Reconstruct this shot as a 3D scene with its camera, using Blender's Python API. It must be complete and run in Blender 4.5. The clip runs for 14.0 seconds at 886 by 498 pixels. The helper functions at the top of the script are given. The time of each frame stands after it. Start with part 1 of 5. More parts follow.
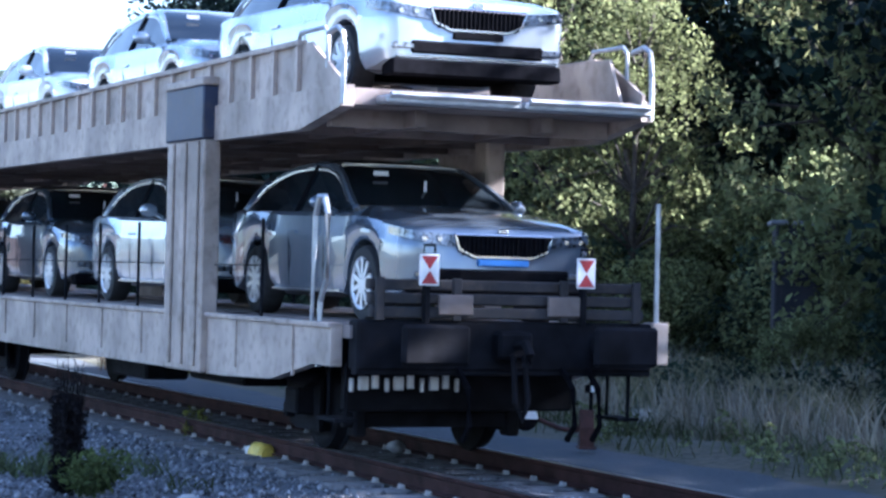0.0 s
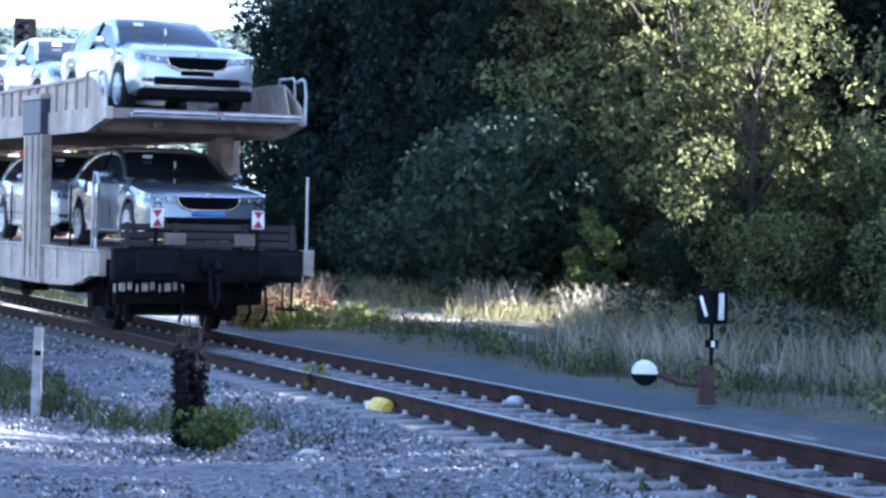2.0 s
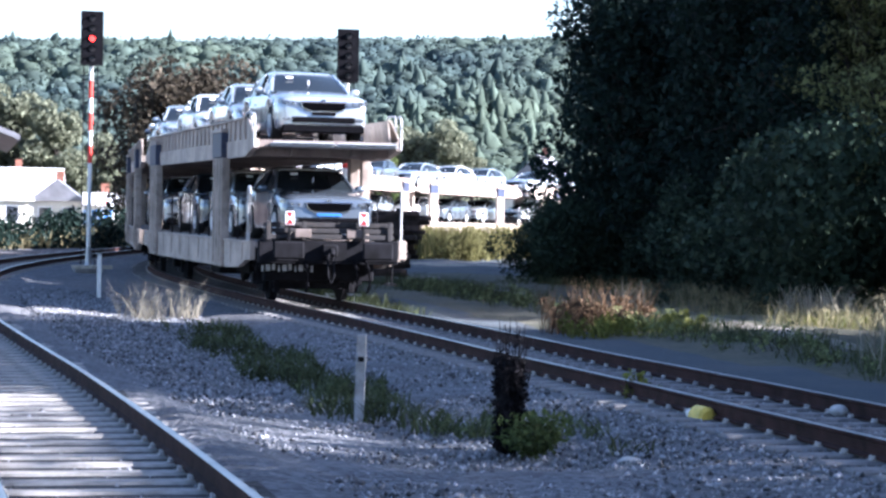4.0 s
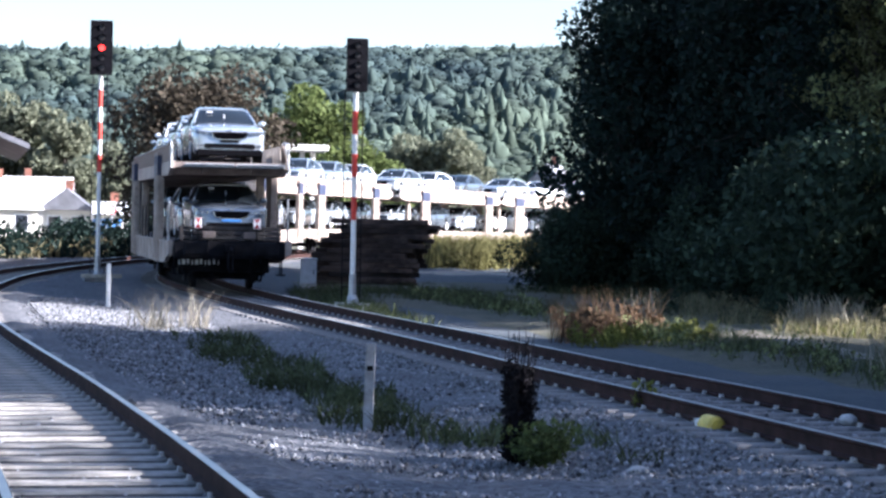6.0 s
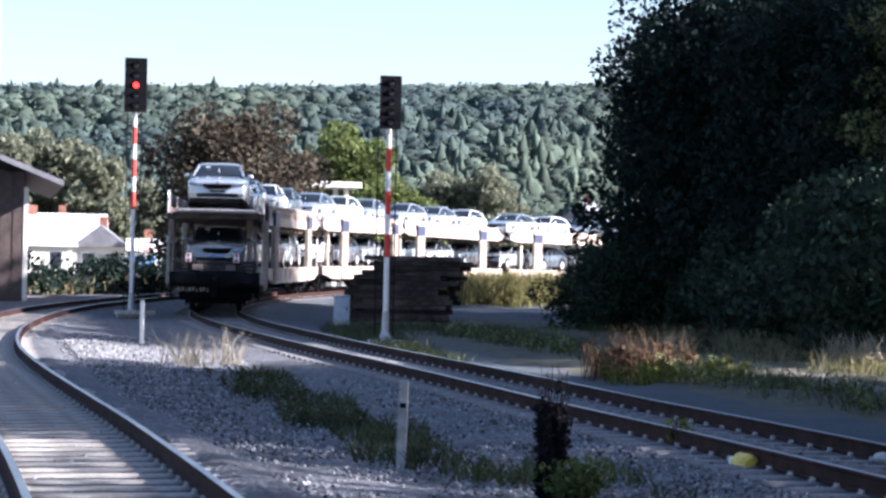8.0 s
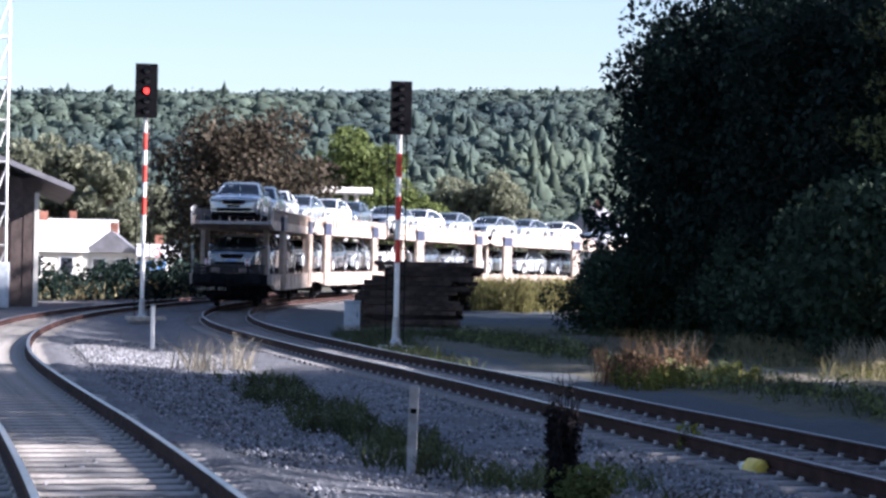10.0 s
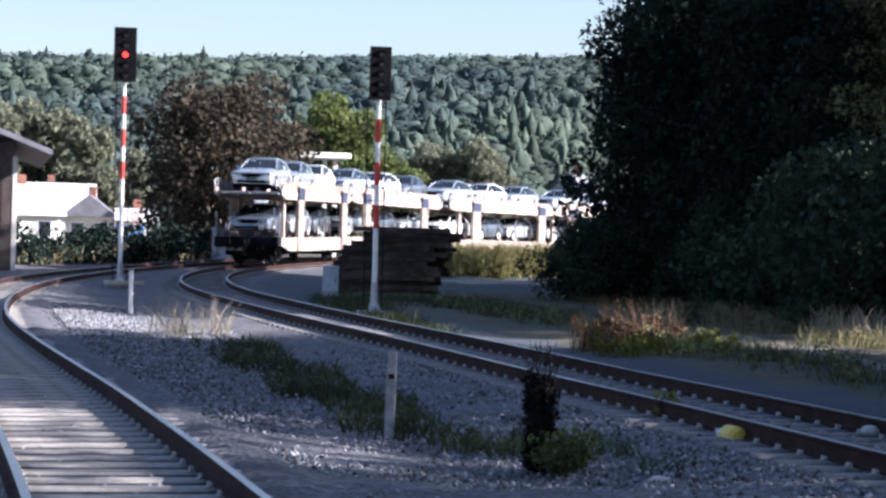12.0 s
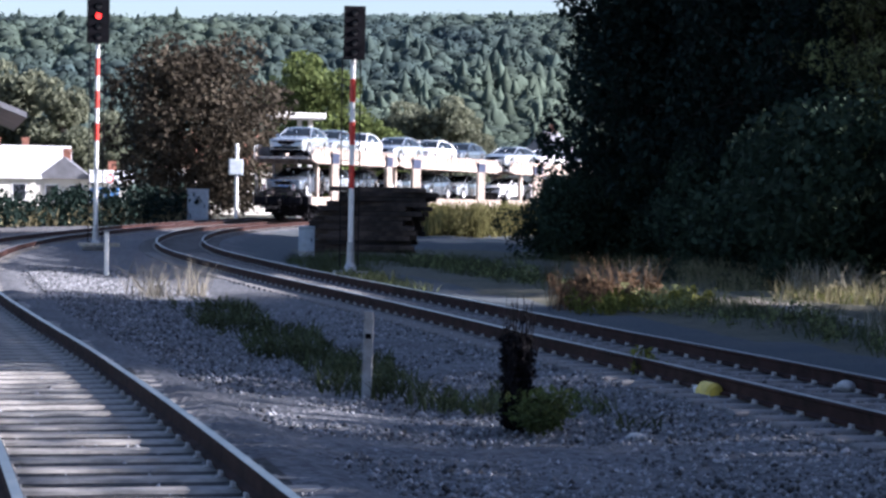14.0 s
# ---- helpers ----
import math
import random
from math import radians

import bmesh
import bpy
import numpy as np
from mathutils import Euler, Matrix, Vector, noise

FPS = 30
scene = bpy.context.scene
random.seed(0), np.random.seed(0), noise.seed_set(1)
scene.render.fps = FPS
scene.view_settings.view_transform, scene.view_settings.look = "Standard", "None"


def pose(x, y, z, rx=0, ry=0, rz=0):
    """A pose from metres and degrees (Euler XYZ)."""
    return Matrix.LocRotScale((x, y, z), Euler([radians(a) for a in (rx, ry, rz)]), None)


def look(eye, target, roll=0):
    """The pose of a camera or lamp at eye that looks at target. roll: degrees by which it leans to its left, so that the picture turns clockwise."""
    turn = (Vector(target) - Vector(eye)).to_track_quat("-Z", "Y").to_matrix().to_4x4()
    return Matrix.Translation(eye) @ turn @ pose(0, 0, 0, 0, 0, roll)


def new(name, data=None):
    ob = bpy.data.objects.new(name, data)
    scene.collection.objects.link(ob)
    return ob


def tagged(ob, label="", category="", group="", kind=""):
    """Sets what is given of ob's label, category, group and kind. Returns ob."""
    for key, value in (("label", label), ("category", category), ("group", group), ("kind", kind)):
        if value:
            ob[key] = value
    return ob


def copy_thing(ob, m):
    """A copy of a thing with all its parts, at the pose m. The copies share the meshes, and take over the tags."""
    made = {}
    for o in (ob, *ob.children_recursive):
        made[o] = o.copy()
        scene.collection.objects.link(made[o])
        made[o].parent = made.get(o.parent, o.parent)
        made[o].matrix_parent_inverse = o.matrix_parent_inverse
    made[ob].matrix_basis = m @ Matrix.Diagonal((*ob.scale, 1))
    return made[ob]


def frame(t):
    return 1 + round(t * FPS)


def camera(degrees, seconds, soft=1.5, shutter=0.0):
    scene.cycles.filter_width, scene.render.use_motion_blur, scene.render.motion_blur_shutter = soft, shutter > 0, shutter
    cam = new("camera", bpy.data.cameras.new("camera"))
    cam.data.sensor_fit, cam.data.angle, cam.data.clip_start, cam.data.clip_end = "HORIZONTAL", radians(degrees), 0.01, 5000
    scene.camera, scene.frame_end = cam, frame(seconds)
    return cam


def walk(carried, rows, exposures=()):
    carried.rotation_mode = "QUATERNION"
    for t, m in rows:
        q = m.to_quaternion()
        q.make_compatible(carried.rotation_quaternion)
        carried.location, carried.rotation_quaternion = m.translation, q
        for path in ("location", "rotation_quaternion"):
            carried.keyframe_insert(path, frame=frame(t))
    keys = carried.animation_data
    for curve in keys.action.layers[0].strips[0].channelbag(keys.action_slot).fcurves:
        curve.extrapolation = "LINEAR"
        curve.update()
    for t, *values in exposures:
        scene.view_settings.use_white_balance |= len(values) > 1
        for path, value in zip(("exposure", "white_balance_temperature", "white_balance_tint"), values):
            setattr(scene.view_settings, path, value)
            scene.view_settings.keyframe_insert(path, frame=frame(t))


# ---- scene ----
# One handheld long lens that only turns: yaw, pitch and lean in degrees, time by time.
EYE = (-8.220, 0.0, 1.794)
AIM = [
    (0.0, -22.728, 0.650, -1.376),
    (0.5, -22.391, 0.893, -0.981),
    (1.0, -21.353, 0.379, -0.898),
    (1.5, -20.622, 0.099, -0.955),
    (2.0, -19.861, -0.502, -1.176),
    (2.5, -18.020, -0.686, -1.366),
    (2.6, -17.163, -0.742, -1.292),
    (2.8, -14.470, -0.919, -1.063),
    (2.9, -13.926, -0.954, -1.016),
    (3.0, -13.191, -1.002, -0.953),
    (3.5, -12.450, -0.715, -0.849),
    (3.7, -12.179, -0.544, -0.949),
    (5.8, -11.944, -0.328, -1.080),
    (6.0, -11.870, -0.256, -1.007),
    (6.5, -11.568, 0.186, -1.108),
    (7.0, -11.131, 0.197, -0.948),
    (7.2, -11.086, 0.463, -1.068),
    (9.3, -10.939, 0.680, -1.029),
    (9.5, -10.719, 0.520, -1.137),
    (10.0, -10.791, 0.761, -1.052),
    (10.5, -11.199, 0.508, -1.140),
    (11.0, -11.295, 0.153, -1.087),
    (11.5, -11.411, 0.048, -1.205),
    (12.0, -11.328, -0.060, -1.341),
    (12.5, -11.616, -0.808, -1.044),
    (13.0, -11.755, -0.972, -0.828),
    (13.5, -11.876, -0.995, -0.619),
    (14.0, -11.932, -1.042, -0.844),
]


def aim(yaw, pitch, lean):
    turn = Matrix.Rotation(radians(yaw), 4, "Z") @ Matrix.Rotation(radians(pitch), 4, "X") @ Matrix.Rotation(radians(lean), 4, "Y")
    return Matrix.Translation(EYE) @ turn @ Matrix.Rotation(radians(90), 4, "X")


cam = camera(21.304, 14.0, soft=2.7)
walk(cam, [(t, aim(y, p, r)) for t, y, p, r in AIM], exposures=[(0.0, 3.35, 5200, 18), (1.0, 3.57, 5250, 17), (2.0, 3.85, 5400, 18), (3.0, 3.6, 5500, 20), (3.6, 3.0, 5500, 19), (6.0, 2.5, 5650, 18), (9.5, 2.12, 5850, 22), (12.0, 1.97, 5800, 21), (13.0, 1.9, 5700, 21), (14.0, 1.9, 5700, 21)])

# ---- daylight: low sun over the trees beside the line ----
SUN_EL, SUN_AZ = radians(26), math.atan2(0.95, -0.30)      # azimuth from +Y towards +X
sun_dir = Vector((math.sin(SUN_AZ) * math.cos(SUN_EL), math.cos(SUN_AZ) * math.cos(SUN_EL), math.sin(SUN_EL)))
world = bpy.data.worlds.new("sky")
scene.world = world
world.use_nodes = True
wn = world.node_tree.nodes
sky = wn.new("ShaderNodeTexSky")
sky.sky_type, sky.sun_disc = "NISHITA", False
sky.sun_elevation, sky.sun_rotation = SUN_EL, SUN_AZ
sky.dust_density, sky.air_density, sky.ozone_density = 1.0, 1.0, 1.0
wn["Background"].inputs["Strength"].default_value = 0.052
world.node_tree.links.new(sky.outputs[0], wn["Background"].inputs["Color"])
lamp = bpy.data.lights.new("sun", "SUN")
lamp.energy, lamp.angle, lamp.color = 5.0, radians(0.5), (1.0, 0.93, 0.82)
sun = new("sun", lamp)
sun.matrix_world = look(sun_dir * 200, (0, 0, 0))

# ---- mesh helpers ----


def link(ob, parent):
    if parent is not None:
        ob.parent = parent
    return ob


def part(name, bm, material, parent=None, label="", smooth=False):
    me = bpy.data.meshes.new(name)
    bm.normal_update()
    bm.to_mesh(me)
    bm.free()
    me.materials.append(material)
    if smooth:
        me.polygons.foreach_set("use_smooth", [True] * len(me.polygons))
        me.set_sharp_from_angle(angle=radians(34))
    ob = link(new(name, me), parent)
    if label:
        ob["label"] = label
    return ob


def again(name, ob, parent, m):
    """Another object on the mesh of ob."""
    o = link(new(name, ob.data), parent)
    o.matrix_basis = m
    return o


def thing(name, label, category, group="", kind=""):
    ob = new(name)
    ob.empty_display_size = 0.1
    return tagged(ob, label, category, group, kind)


def box(bm, x0, x1, y0, y1, z0, z1, bevel=0.0, m=None):
    vs = [bm.verts.new((x, y, z)) for z in (z0, z1) for y in (y0, y1) for x in (x0, x1)]
    fs = [bm.faces.new([vs[i] for i in q]) for q in ((0, 2, 3, 1), (4, 5, 7, 6), (0, 1, 5, 4), (2, 6, 7, 3), (0, 4, 6, 2), (1, 3, 7, 5))]
    if m is not None:
        bmesh.ops.transform(bm, matrix=m, verts=vs)
    if bevel:
        es = list({e for f in fs for e in f.edges})
        bmesh.ops.bevel(bm, geom=es, offset=bevel, segments=1, affect="EDGES", profile=0.5)
    return bm


def prism(bm, outline, x0, x1):
    """A slab between x0 and x1 with an outline in y, z."""
    a = [bm.verts.new((x0, y, z)) for y, z in outline]
    b = [bm.verts.new((x1, y, z)) for y, z in outline]
    n = len(outline)
    bm.faces.new(a)
    bm.faces.new(b[::-1])
    for i in range(n):
        bm.faces.new((a[i], b[i], b[(i + 1) % n], a[(i + 1) % n]))
    return bm


def tube(bm, pts, r, n=6, close=False):
    """A round bar along points; r is one radius or one for each point."""
    pts = [Vector(p) for p in pts]
    rings = []
    for i, p in enumerate(pts):
        d = (pts[min(i + 1, len(pts) - 1)] - pts[max(i - 1, 0)]).normalized()
        side = d.cross(Vector((0, 0, 1)))
        if side.length < 0.05:
            side = d.cross(Vector((1, 0, 0)))
        side.normalize()
        up = side.cross(d)
        rr = r[i] if isinstance(r, (list, tuple)) else r
        rings.append([bm.verts.new(p + (side * math.cos(2 * math.pi * k / n) + up * math.sin(2 * math.pi * k / n)) * rr) for k in range(n)])
    for a, b in zip(rings, rings[1:]):
        for k in range(n):
            bm.faces.new((a[k], a[(k + 1) % n], b[(k + 1) % n], b[k]))
    bm.faces.new(rings[0][::-1])
    bm.faces.new(rings[-1])
    return bm


def lathe(bm, profile, n=24, axis="X"):
    """Turns a profile of (along, radius) about an axis."""
    rings = []
    for a, r in profile:
        ring = []
        for k in range(n):
            c, s = math.cos(2 * math.pi * k / n) * r, math.sin(2 * math.pi * k / n) * r
            ring.append(bm.verts.new({"X": (a, c, s), "Y": (c, a, s), "Z": (c, s, a)}[axis]))
        rings.append(ring)
    for a, b in zip(rings, rings[1:]):
        for k in range(n):
            bm.faces.new((a[k], b[k], b[(k + 1) % n], a[(k + 1) % n]))
    bm.faces.new(rings[0])
    bm.faces.new(rings[-1][::-1])
    bmesh.ops.recalc_face_normals(bm, faces=bm.faces)
    return bm


def loft(bm, rows, cap=True):
    rings = [[bm.verts.new(p) for p in row] for row in rows]
    for a, b in zip(rings, rings[1:]):
        for k in range(len(a) - 1):
            bm.faces.new((a[k], a[k + 1], b[k + 1], b[k]))
    if cap:
        bm.faces.new(rings[0][::-1])
        bm.faces.new(rings[-1])
    bmesh.ops.recalc_face_normals(bm, faces=bm.faces)
    return bm


def curve_at(x, table):
    """Straight interpolation in a short table of (x, y)."""
    return float(np.interp(x, [a for a, _ in table], [b for _, b in table]))


# ---- materials ----


def mat(name, color, rough=0.6, metal=0.0, coat=0.0, var=0.12, scale=6.0, bump=0.0, bump_scale=60.0, color2=None, dirt=0.0, spec=0.5, island=0.0, each=0.0):
    """Base colour with two scales of variation, fine relief and, where asked, dirt."""
    m = bpy.data.materials.new(name)
    m.use_nodes = True
    n, l = m.node_tree.nodes, m.node_tree.links
    b = n["Principled BSDF"]
    b.inputs["Roughness"].default_value = rough
    b.inputs["Metallic"].default_value = metal
    b.inputs["Coat Weight"].default_value = coat
    b.inputs["Coat Roughness"].default_value = 0.04
    b.inputs["Specular IOR Level"].default_value = spec
    tc = n.new("ShaderNodeTexCoord")
    big = n.new("ShaderNodeTexNoise")
    big.inputs["Scale"].default_value, big.inputs["Detail"].default_value = scale, 6
    l.new(tc.outputs["Object"], big.inputs["Vector"])
    ramp = n.new("ShaderNodeMix")
    ramp.data_type = "RGBA"
    c2 = color2 or tuple(c * (1 - 2 * var) for c in color)
    c1 = color if color2 else tuple(min(1, c * (1 + var)) for c in color)
    ramp.inputs[6].default_value, ramp.inputs[7].default_value = (*c1, 1), (*c2, 1)
    mr = n.new("ShaderNodeMapRange")
    mr.inputs[1].default_value, mr.inputs[2].default_value = 0.35, 0.68
    l.new(big.outputs["Fac"], mr.inputs[0])
    l.new(mr.outputs[0], ramp.inputs[0])
    out = ramp.outputs[2]
    if island:
        geo, hsv = n.new("ShaderNodeNewGeometry"), n.new("ShaderNodeHueSaturation")
        v = n.new("ShaderNodeMapRange")
        v.inputs[3].default_value, v.inputs[4].default_value = 1 - island, 1 + island
        l.new(geo.outputs["Random Per Island"], v.inputs[0])
        l.new(v.outputs[0], hsv.inputs["Value"])
        l.new(out, hsv.inputs["Color"])
        out = hsv.outputs[0]
    if each:
        info, hs = n.new("ShaderNodeObjectInfo"), n.new("ShaderNodeHueSaturation")
        v = n.new("ShaderNodeMapRange")
        v.inputs[3].default_value, v.inputs[4].default_value = 1 - each, 1 + each
        l.new(info.outputs["Random"], v.inputs[0])
        l.new(v.outputs[0], hs.inputs["Value"])
        l.new(out, hs.inputs["Color"])
        out = hs.outputs[0]
    if dirt:
        d = n.new("ShaderNodeTexNoise")
        d.inputs["Scale"].default_value, d.inputs["Detail"].default_value = scale * 5, 8
        l.new(tc.outputs["Object"], d.inputs["Vector"])
        dr = n.new("ShaderNodeMapRange")
        dr.inputs[1].default_value, dr.inputs[2].default_value, dr.inputs[4].default_value = 0.5, 0.75, dirt
        l.new(d.outputs["Fac"], dr.inputs[0])
        mx = n.new("ShaderNodeMix")
        mx.data_type = "RGBA"
        mx.inputs[7].default_value = (0.09, 0.06, 0.04, 1)
        l.new(dr.outputs[0], mx.inputs[0])
        l.new(out, mx.inputs[6])
        out = mx.outputs[2]
    l.new(out, b.inputs["Base Color"])
    if bump:
        f = n.new("ShaderNodeTexNoise")
        f.inputs["Scale"].default_value, f.inputs["Detail"].default_value = bump_scale, 4
        l.new(tc.outputs["Object"], f.inputs["Vector"])
        bp = n.new("ShaderNodeBump")
        bp.inputs["Strength"].default_value, bp.inputs["Distance"].default_value = bump, 0.02
        l.new(f.outputs["Fac"], bp.inputs["Height"])
        l.new(bp.outputs[0], b.inputs["Normal"])
    return m


def leaf_mat(name, color, vary=0.5, through_light=0.35):
    """Leaves: colour by leaf, some light passes through."""
    m = mat(name, color, 0.6, var=0.25, scale=0.35, island=vary, spec=0.05)
    n, l = m.node_tree.nodes, m.node_tree.links
    b = n["Principled BSDF"]
    t, mx = n.new("ShaderNodeBsdfTranslucent"), n.new("ShaderNodeMixShader")
    l.new(b.inputs["Base Color"].links[0].from_socket, t.inputs["Color"])
    mx.inputs[0].default_value = through_light
    l.new(b.outputs[0], mx.inputs[1])
    l.new(t.outputs[0], mx.inputs[2])
    l.new(mx.outputs[0], n["Material Output"].inputs["Surface"])
    return m


def glow(name, color, power):
    m = bpy.data.materials.new(name)
    m.use_nodes = True
    b = m.node_tree.nodes["Principled BSDF"]
    b.inputs["Base Color"].default_value = (*color, 1)
    b.inputs["Emission Color"].default_value = (*color, 1)
    b.inputs["Emission Strength"].default_value = power
    return m


def glass(name, tint, rough=0.02):
    """Tinted car glass: dark, clear-coated, half see-through."""
    m = bpy.data.materials.new(name)
    m.use_nodes = True
    b = m.node_tree.nodes["Principled BSDF"]
    b.inputs["Base Color"].default_value = (*tint, 1)
    b.inputs["Roughness"].default_value = rough
    b.inputs["IOR"].default_value = 1.42
    b.inputs["Specular IOR Level"].default_value = 0.3
    return m


M_SILVER = mat("silver car paint", (0.40, 0.445, 0.49), 0.24, 0.5, 0.9, var=0.03, scale=3)
M_WHITE = mat("white car paint", (0.78, 0.79, 0.80), 0.35, 0.0, 1.0, var=0.02, scale=3)
M_GREYCAR = mat("graphite car paint", (0.12, 0.15, 0.19), 0.2, 0.6, 0.9, var=0.03, scale=3)
M_BLUECAR = mat("dark blue car paint", (0.13, 0.16, 0.205), 0.24, 0.5, 1.0, var=0.03, scale=3)
M_GLASS = glass("tinted car glass", (0.012, 0.016, 0.02))
M_TYRE = mat("tyre rubber", (0.018, 0.018, 0.019), 0.85, var=0.2, scale=20)
M_ALLOY = mat("alloy wheel", (0.66, 0.67, 0.69), 0.35, 0.45, var=0.06, scale=12)
M_BLACK = mat("black trim plastic", (0.005, 0.005, 0.0065), 0.9, var=0.2, scale=15, spec=0.03)
M_CHROME = mat("chrome trim", (0.50, 0.52, 0.56), 0.24, 1.0, var=0.02)
M_LAMP = mat("headlamp lens", (0.10, 0.115, 0.14), 0.06, 0.3, 1.0, var=0.5, scale=25)
M_PLATE = mat("blue plastic strip", (0.05, 0.2, 0.55), 0.4)
M_FILM = mat("white paper tag", (0.8, 0.8, 0.8), 0.7)
M_WAGON = mat("weathered beige wagon paint", (0.375, 0.305, 0.26), 0.6, 0.1, var=0.2, scale=1.6, bump=0.12, bump_scale=30, dirt=0.55)
M_WAGONBLUE = mat("blue wagon paint", (0.020, 0.030, 0.068), 0.5, 0.1, var=0.15, scale=2, dirt=0.3)
M_DECK = mat("brown underside steel", (0.20, 0.16, 0.145), 0.75, 0.1, var=0.2, scale=1.4, dirt=0.5)
# dark steel taken further down, with the shade of the wagon's end in it
M_DARKSTEEL = mat("dark steel with shade added", (0.008, 0.008, 0.0105), 0.85, 0.0, var=0.3, scale=5, bump=0.2, spec=0.12)
M_GALV = mat("galvanised handrail", (0.42, 0.43, 0.445), 0.45, 0.6, var=0.1, scale=8)
M_RAILRUST = mat("rusty rail web", (0.036, 0.016, 0.014), 0.85, 0.0, var=0.3, scale=4, bump=0.3, dirt=0.05, spec=0.15)
M_RAILTOP = mat("worn rail head", (0.32, 0.31, 0.31), 0.3, 0.9, var=0.1, scale=3)
M_SLEEPER = mat("weathered concrete sleeper", (0.165, 0.158, 0.158), 0.9, var=0.2, scale=5, bump=0.4, bump_scale=40, dirt=0.35)
M_SLEEPER2 = mat("pale concrete sleeper", (0.29, 0.275, 0.255), 0.9, var=0.2, scale=4, bump=0.4, bump_scale=40, dirt=0.25)
M_RAMP = mat("dark ramp steel", (0.022, 0.02, 0.022), 0.75, 0.1, var=0.25, scale=3, dirt=0.3)
M_CLIP = mat("pale rail clip", (0.42, 0.40, 0.38), 0.6, 0.3, var=0.2, scale=30)
M_REDWHITE_R = mat("red mast paint", (0.55, 0.035, 0.02), 0.5, var=0.08)
M_MASTWHITE = mat("white mast paint", (0.78, 0.77, 0.74), 0.5, var=0.05, scale=4, dirt=0.15)
M_SIGNALBLACK = mat("matt black signal housing", (0.006, 0.006, 0.008), 0.9, var=0.2, scale=8, spec=0.06)
M_REDLIGHT = glow("lit red signal lamp", (1.0, 0.03, 0.02), 1.2)
M_DARKLENS = mat("unlit signal lens", (0.010, 0.008, 0.008), 0.5)
M_BOARDRED = mat("dull red board paint", (0.33, 0.022, 0.03), 0.5, var=0.1)
M_CONC = mat("grey concrete", (0.42, 0.41, 0.40), 0.9, var=0.15, scale=4, bump=0.3, dirt=0.2)
M_YELLOW = mat("faded yellow cover", (0.62, 0.45, 0.07), 0.6, var=0.15, scale=9, dirt=0.3)
M_RUSTRED = mat("rust red lever stand", (0.055, 0.020, 0.016), 0.75, 0.2, var=0.2, scale=9, dirt=0.3)

# ---- the line of the track: straight, then a long bend to the right ----
STEP = 0.5
line = [(0.0, -10.0, 0.0, 0.0)]
while len(line) < 640:
    x, y, z, h = line[-1]
    a = -10 + (len(line) - 1) * STEP
    bend = curve_at(a, [(20, 0), (24, -0.0029), (40, -0.0029), (44, 0.0021), (60, 0.0021), (64, 0.00726)])
    grade = 0.00823 if 30 < a < 75 else (0.0095 if 75 <= a < 125 else 0.0)
    h += bend * STEP
    line.append((x + math.sin(h) * STEP, y + math.cos(h) * STEP, z + grade * STEP, h))
LINE = np.array(line)


def on_line(a, side=0.0, up=0.0):
    """Place and heading at a metres along the line, side metres to its right."""
    k = (a + 10) / STEP
    x, y, z, h = (float(np.interp(k, np.arange(len(LINE)), LINE[:, i])) for i in range(4))
    return Vector((x + side * math.cos(h), y - side * math.sin(h), z + up)), h


def land(y):
    """Height of the ground at sleeper level, by the distance along the valley."""
    return float(np.interp(y, [0, 30, 75, 125, 131, 5000], [0, 0, 0.370, 0.846, 0.846, 0.846]))


SECOND = [(-40, -6.9), (13.6, -7.03), (19.6, -7.19), (24.7, -7.32), (31.6, -7.6), (39, -8.15), (51, -8.35), (63, -7.65), (75.5, -6.2), (85.7, -4.05), (100, -0.4), (120, 6.0), (140, 14.0), (165, 26.0)]

# ---- cars ----
AXLE_F, AXLE_R, WHEEL_R = -1.47, 1.37, 0.335


def car_section(y, w, zb, zs, zc):
    """Half-round section of the body shell: w half width, zb sill, zs shoulder, zc centre."""
    t = zs - zb
    half = [(0, zb), (w * 0.84, zb), (w * 0.965, zb + 0.05 * t), (w * 0.985, zb + t * 0.28), (w * 0.975, zb + t * 0.48), (w * 1.0, zb + t * 0.70),
            (w * 0.99, zb + t * 0.74), (w * 0.965, zs - 0.05 * t), (w * 0.925, zs), (w * 0.78, zs + 0.45 * (zc - zs)), (w * 0.74, zs + 0.72 * (zc - zs)), (w * 0.40, zs + 0.93 * (zc - zs)), (0, zc)]
    return [(-x, y, z) for x, z in half[::-1]] + [(x, y, z) for x, z in half[1:]]


W_T = [(-2.43, 0.76), (-2.40, 0.83), (-2.34, 0.875), (-2.2, 0.905), (-2.0, 0.92), (-1.47, 0.93), (0, 0.93), (1.37, 0.93), (2.0, 0.91), (2.25, 0.87), (2.38, 0.80), (2.43, 0.72)]
ZS_T = [(-2.43, 0.78), (-2.40, 0.81), (-2.34, 0.835), (-2.2, 0.86), (-2.0, 0.885), (-1.47, 0.93), (-0.95, 0.97), (0, 0.985), (1.37, 1.015), (2.0, 1.03), (2.25, 1.03), (2.38, 0.98), (2.43, 0.90)]
ZC_T = [(-2.43, 0.79), (-2.40, 0.84), (-2.34, 0.87), (-2.2, 0.91), (-2.0, 0.945), (-1.47, 1.015), (-0.95, 1.06), (0, 1.02), (1.37, 1.03), (2.0, 1.06), (2.25, 1.05), (2.38, 1.0), (2.43, 0.92)]
ROOF_T = [(-1.0, 1.04), (-0.75, 1.165), (-0.45, 1.315), (-0.2, 1.415), (0.05, 1.468), (0.45, 1.495), (1.0, 1.475), (1.4, 1.425), (1.75, 1.34), (2.05, 1.20), (2.27, 1.06)]
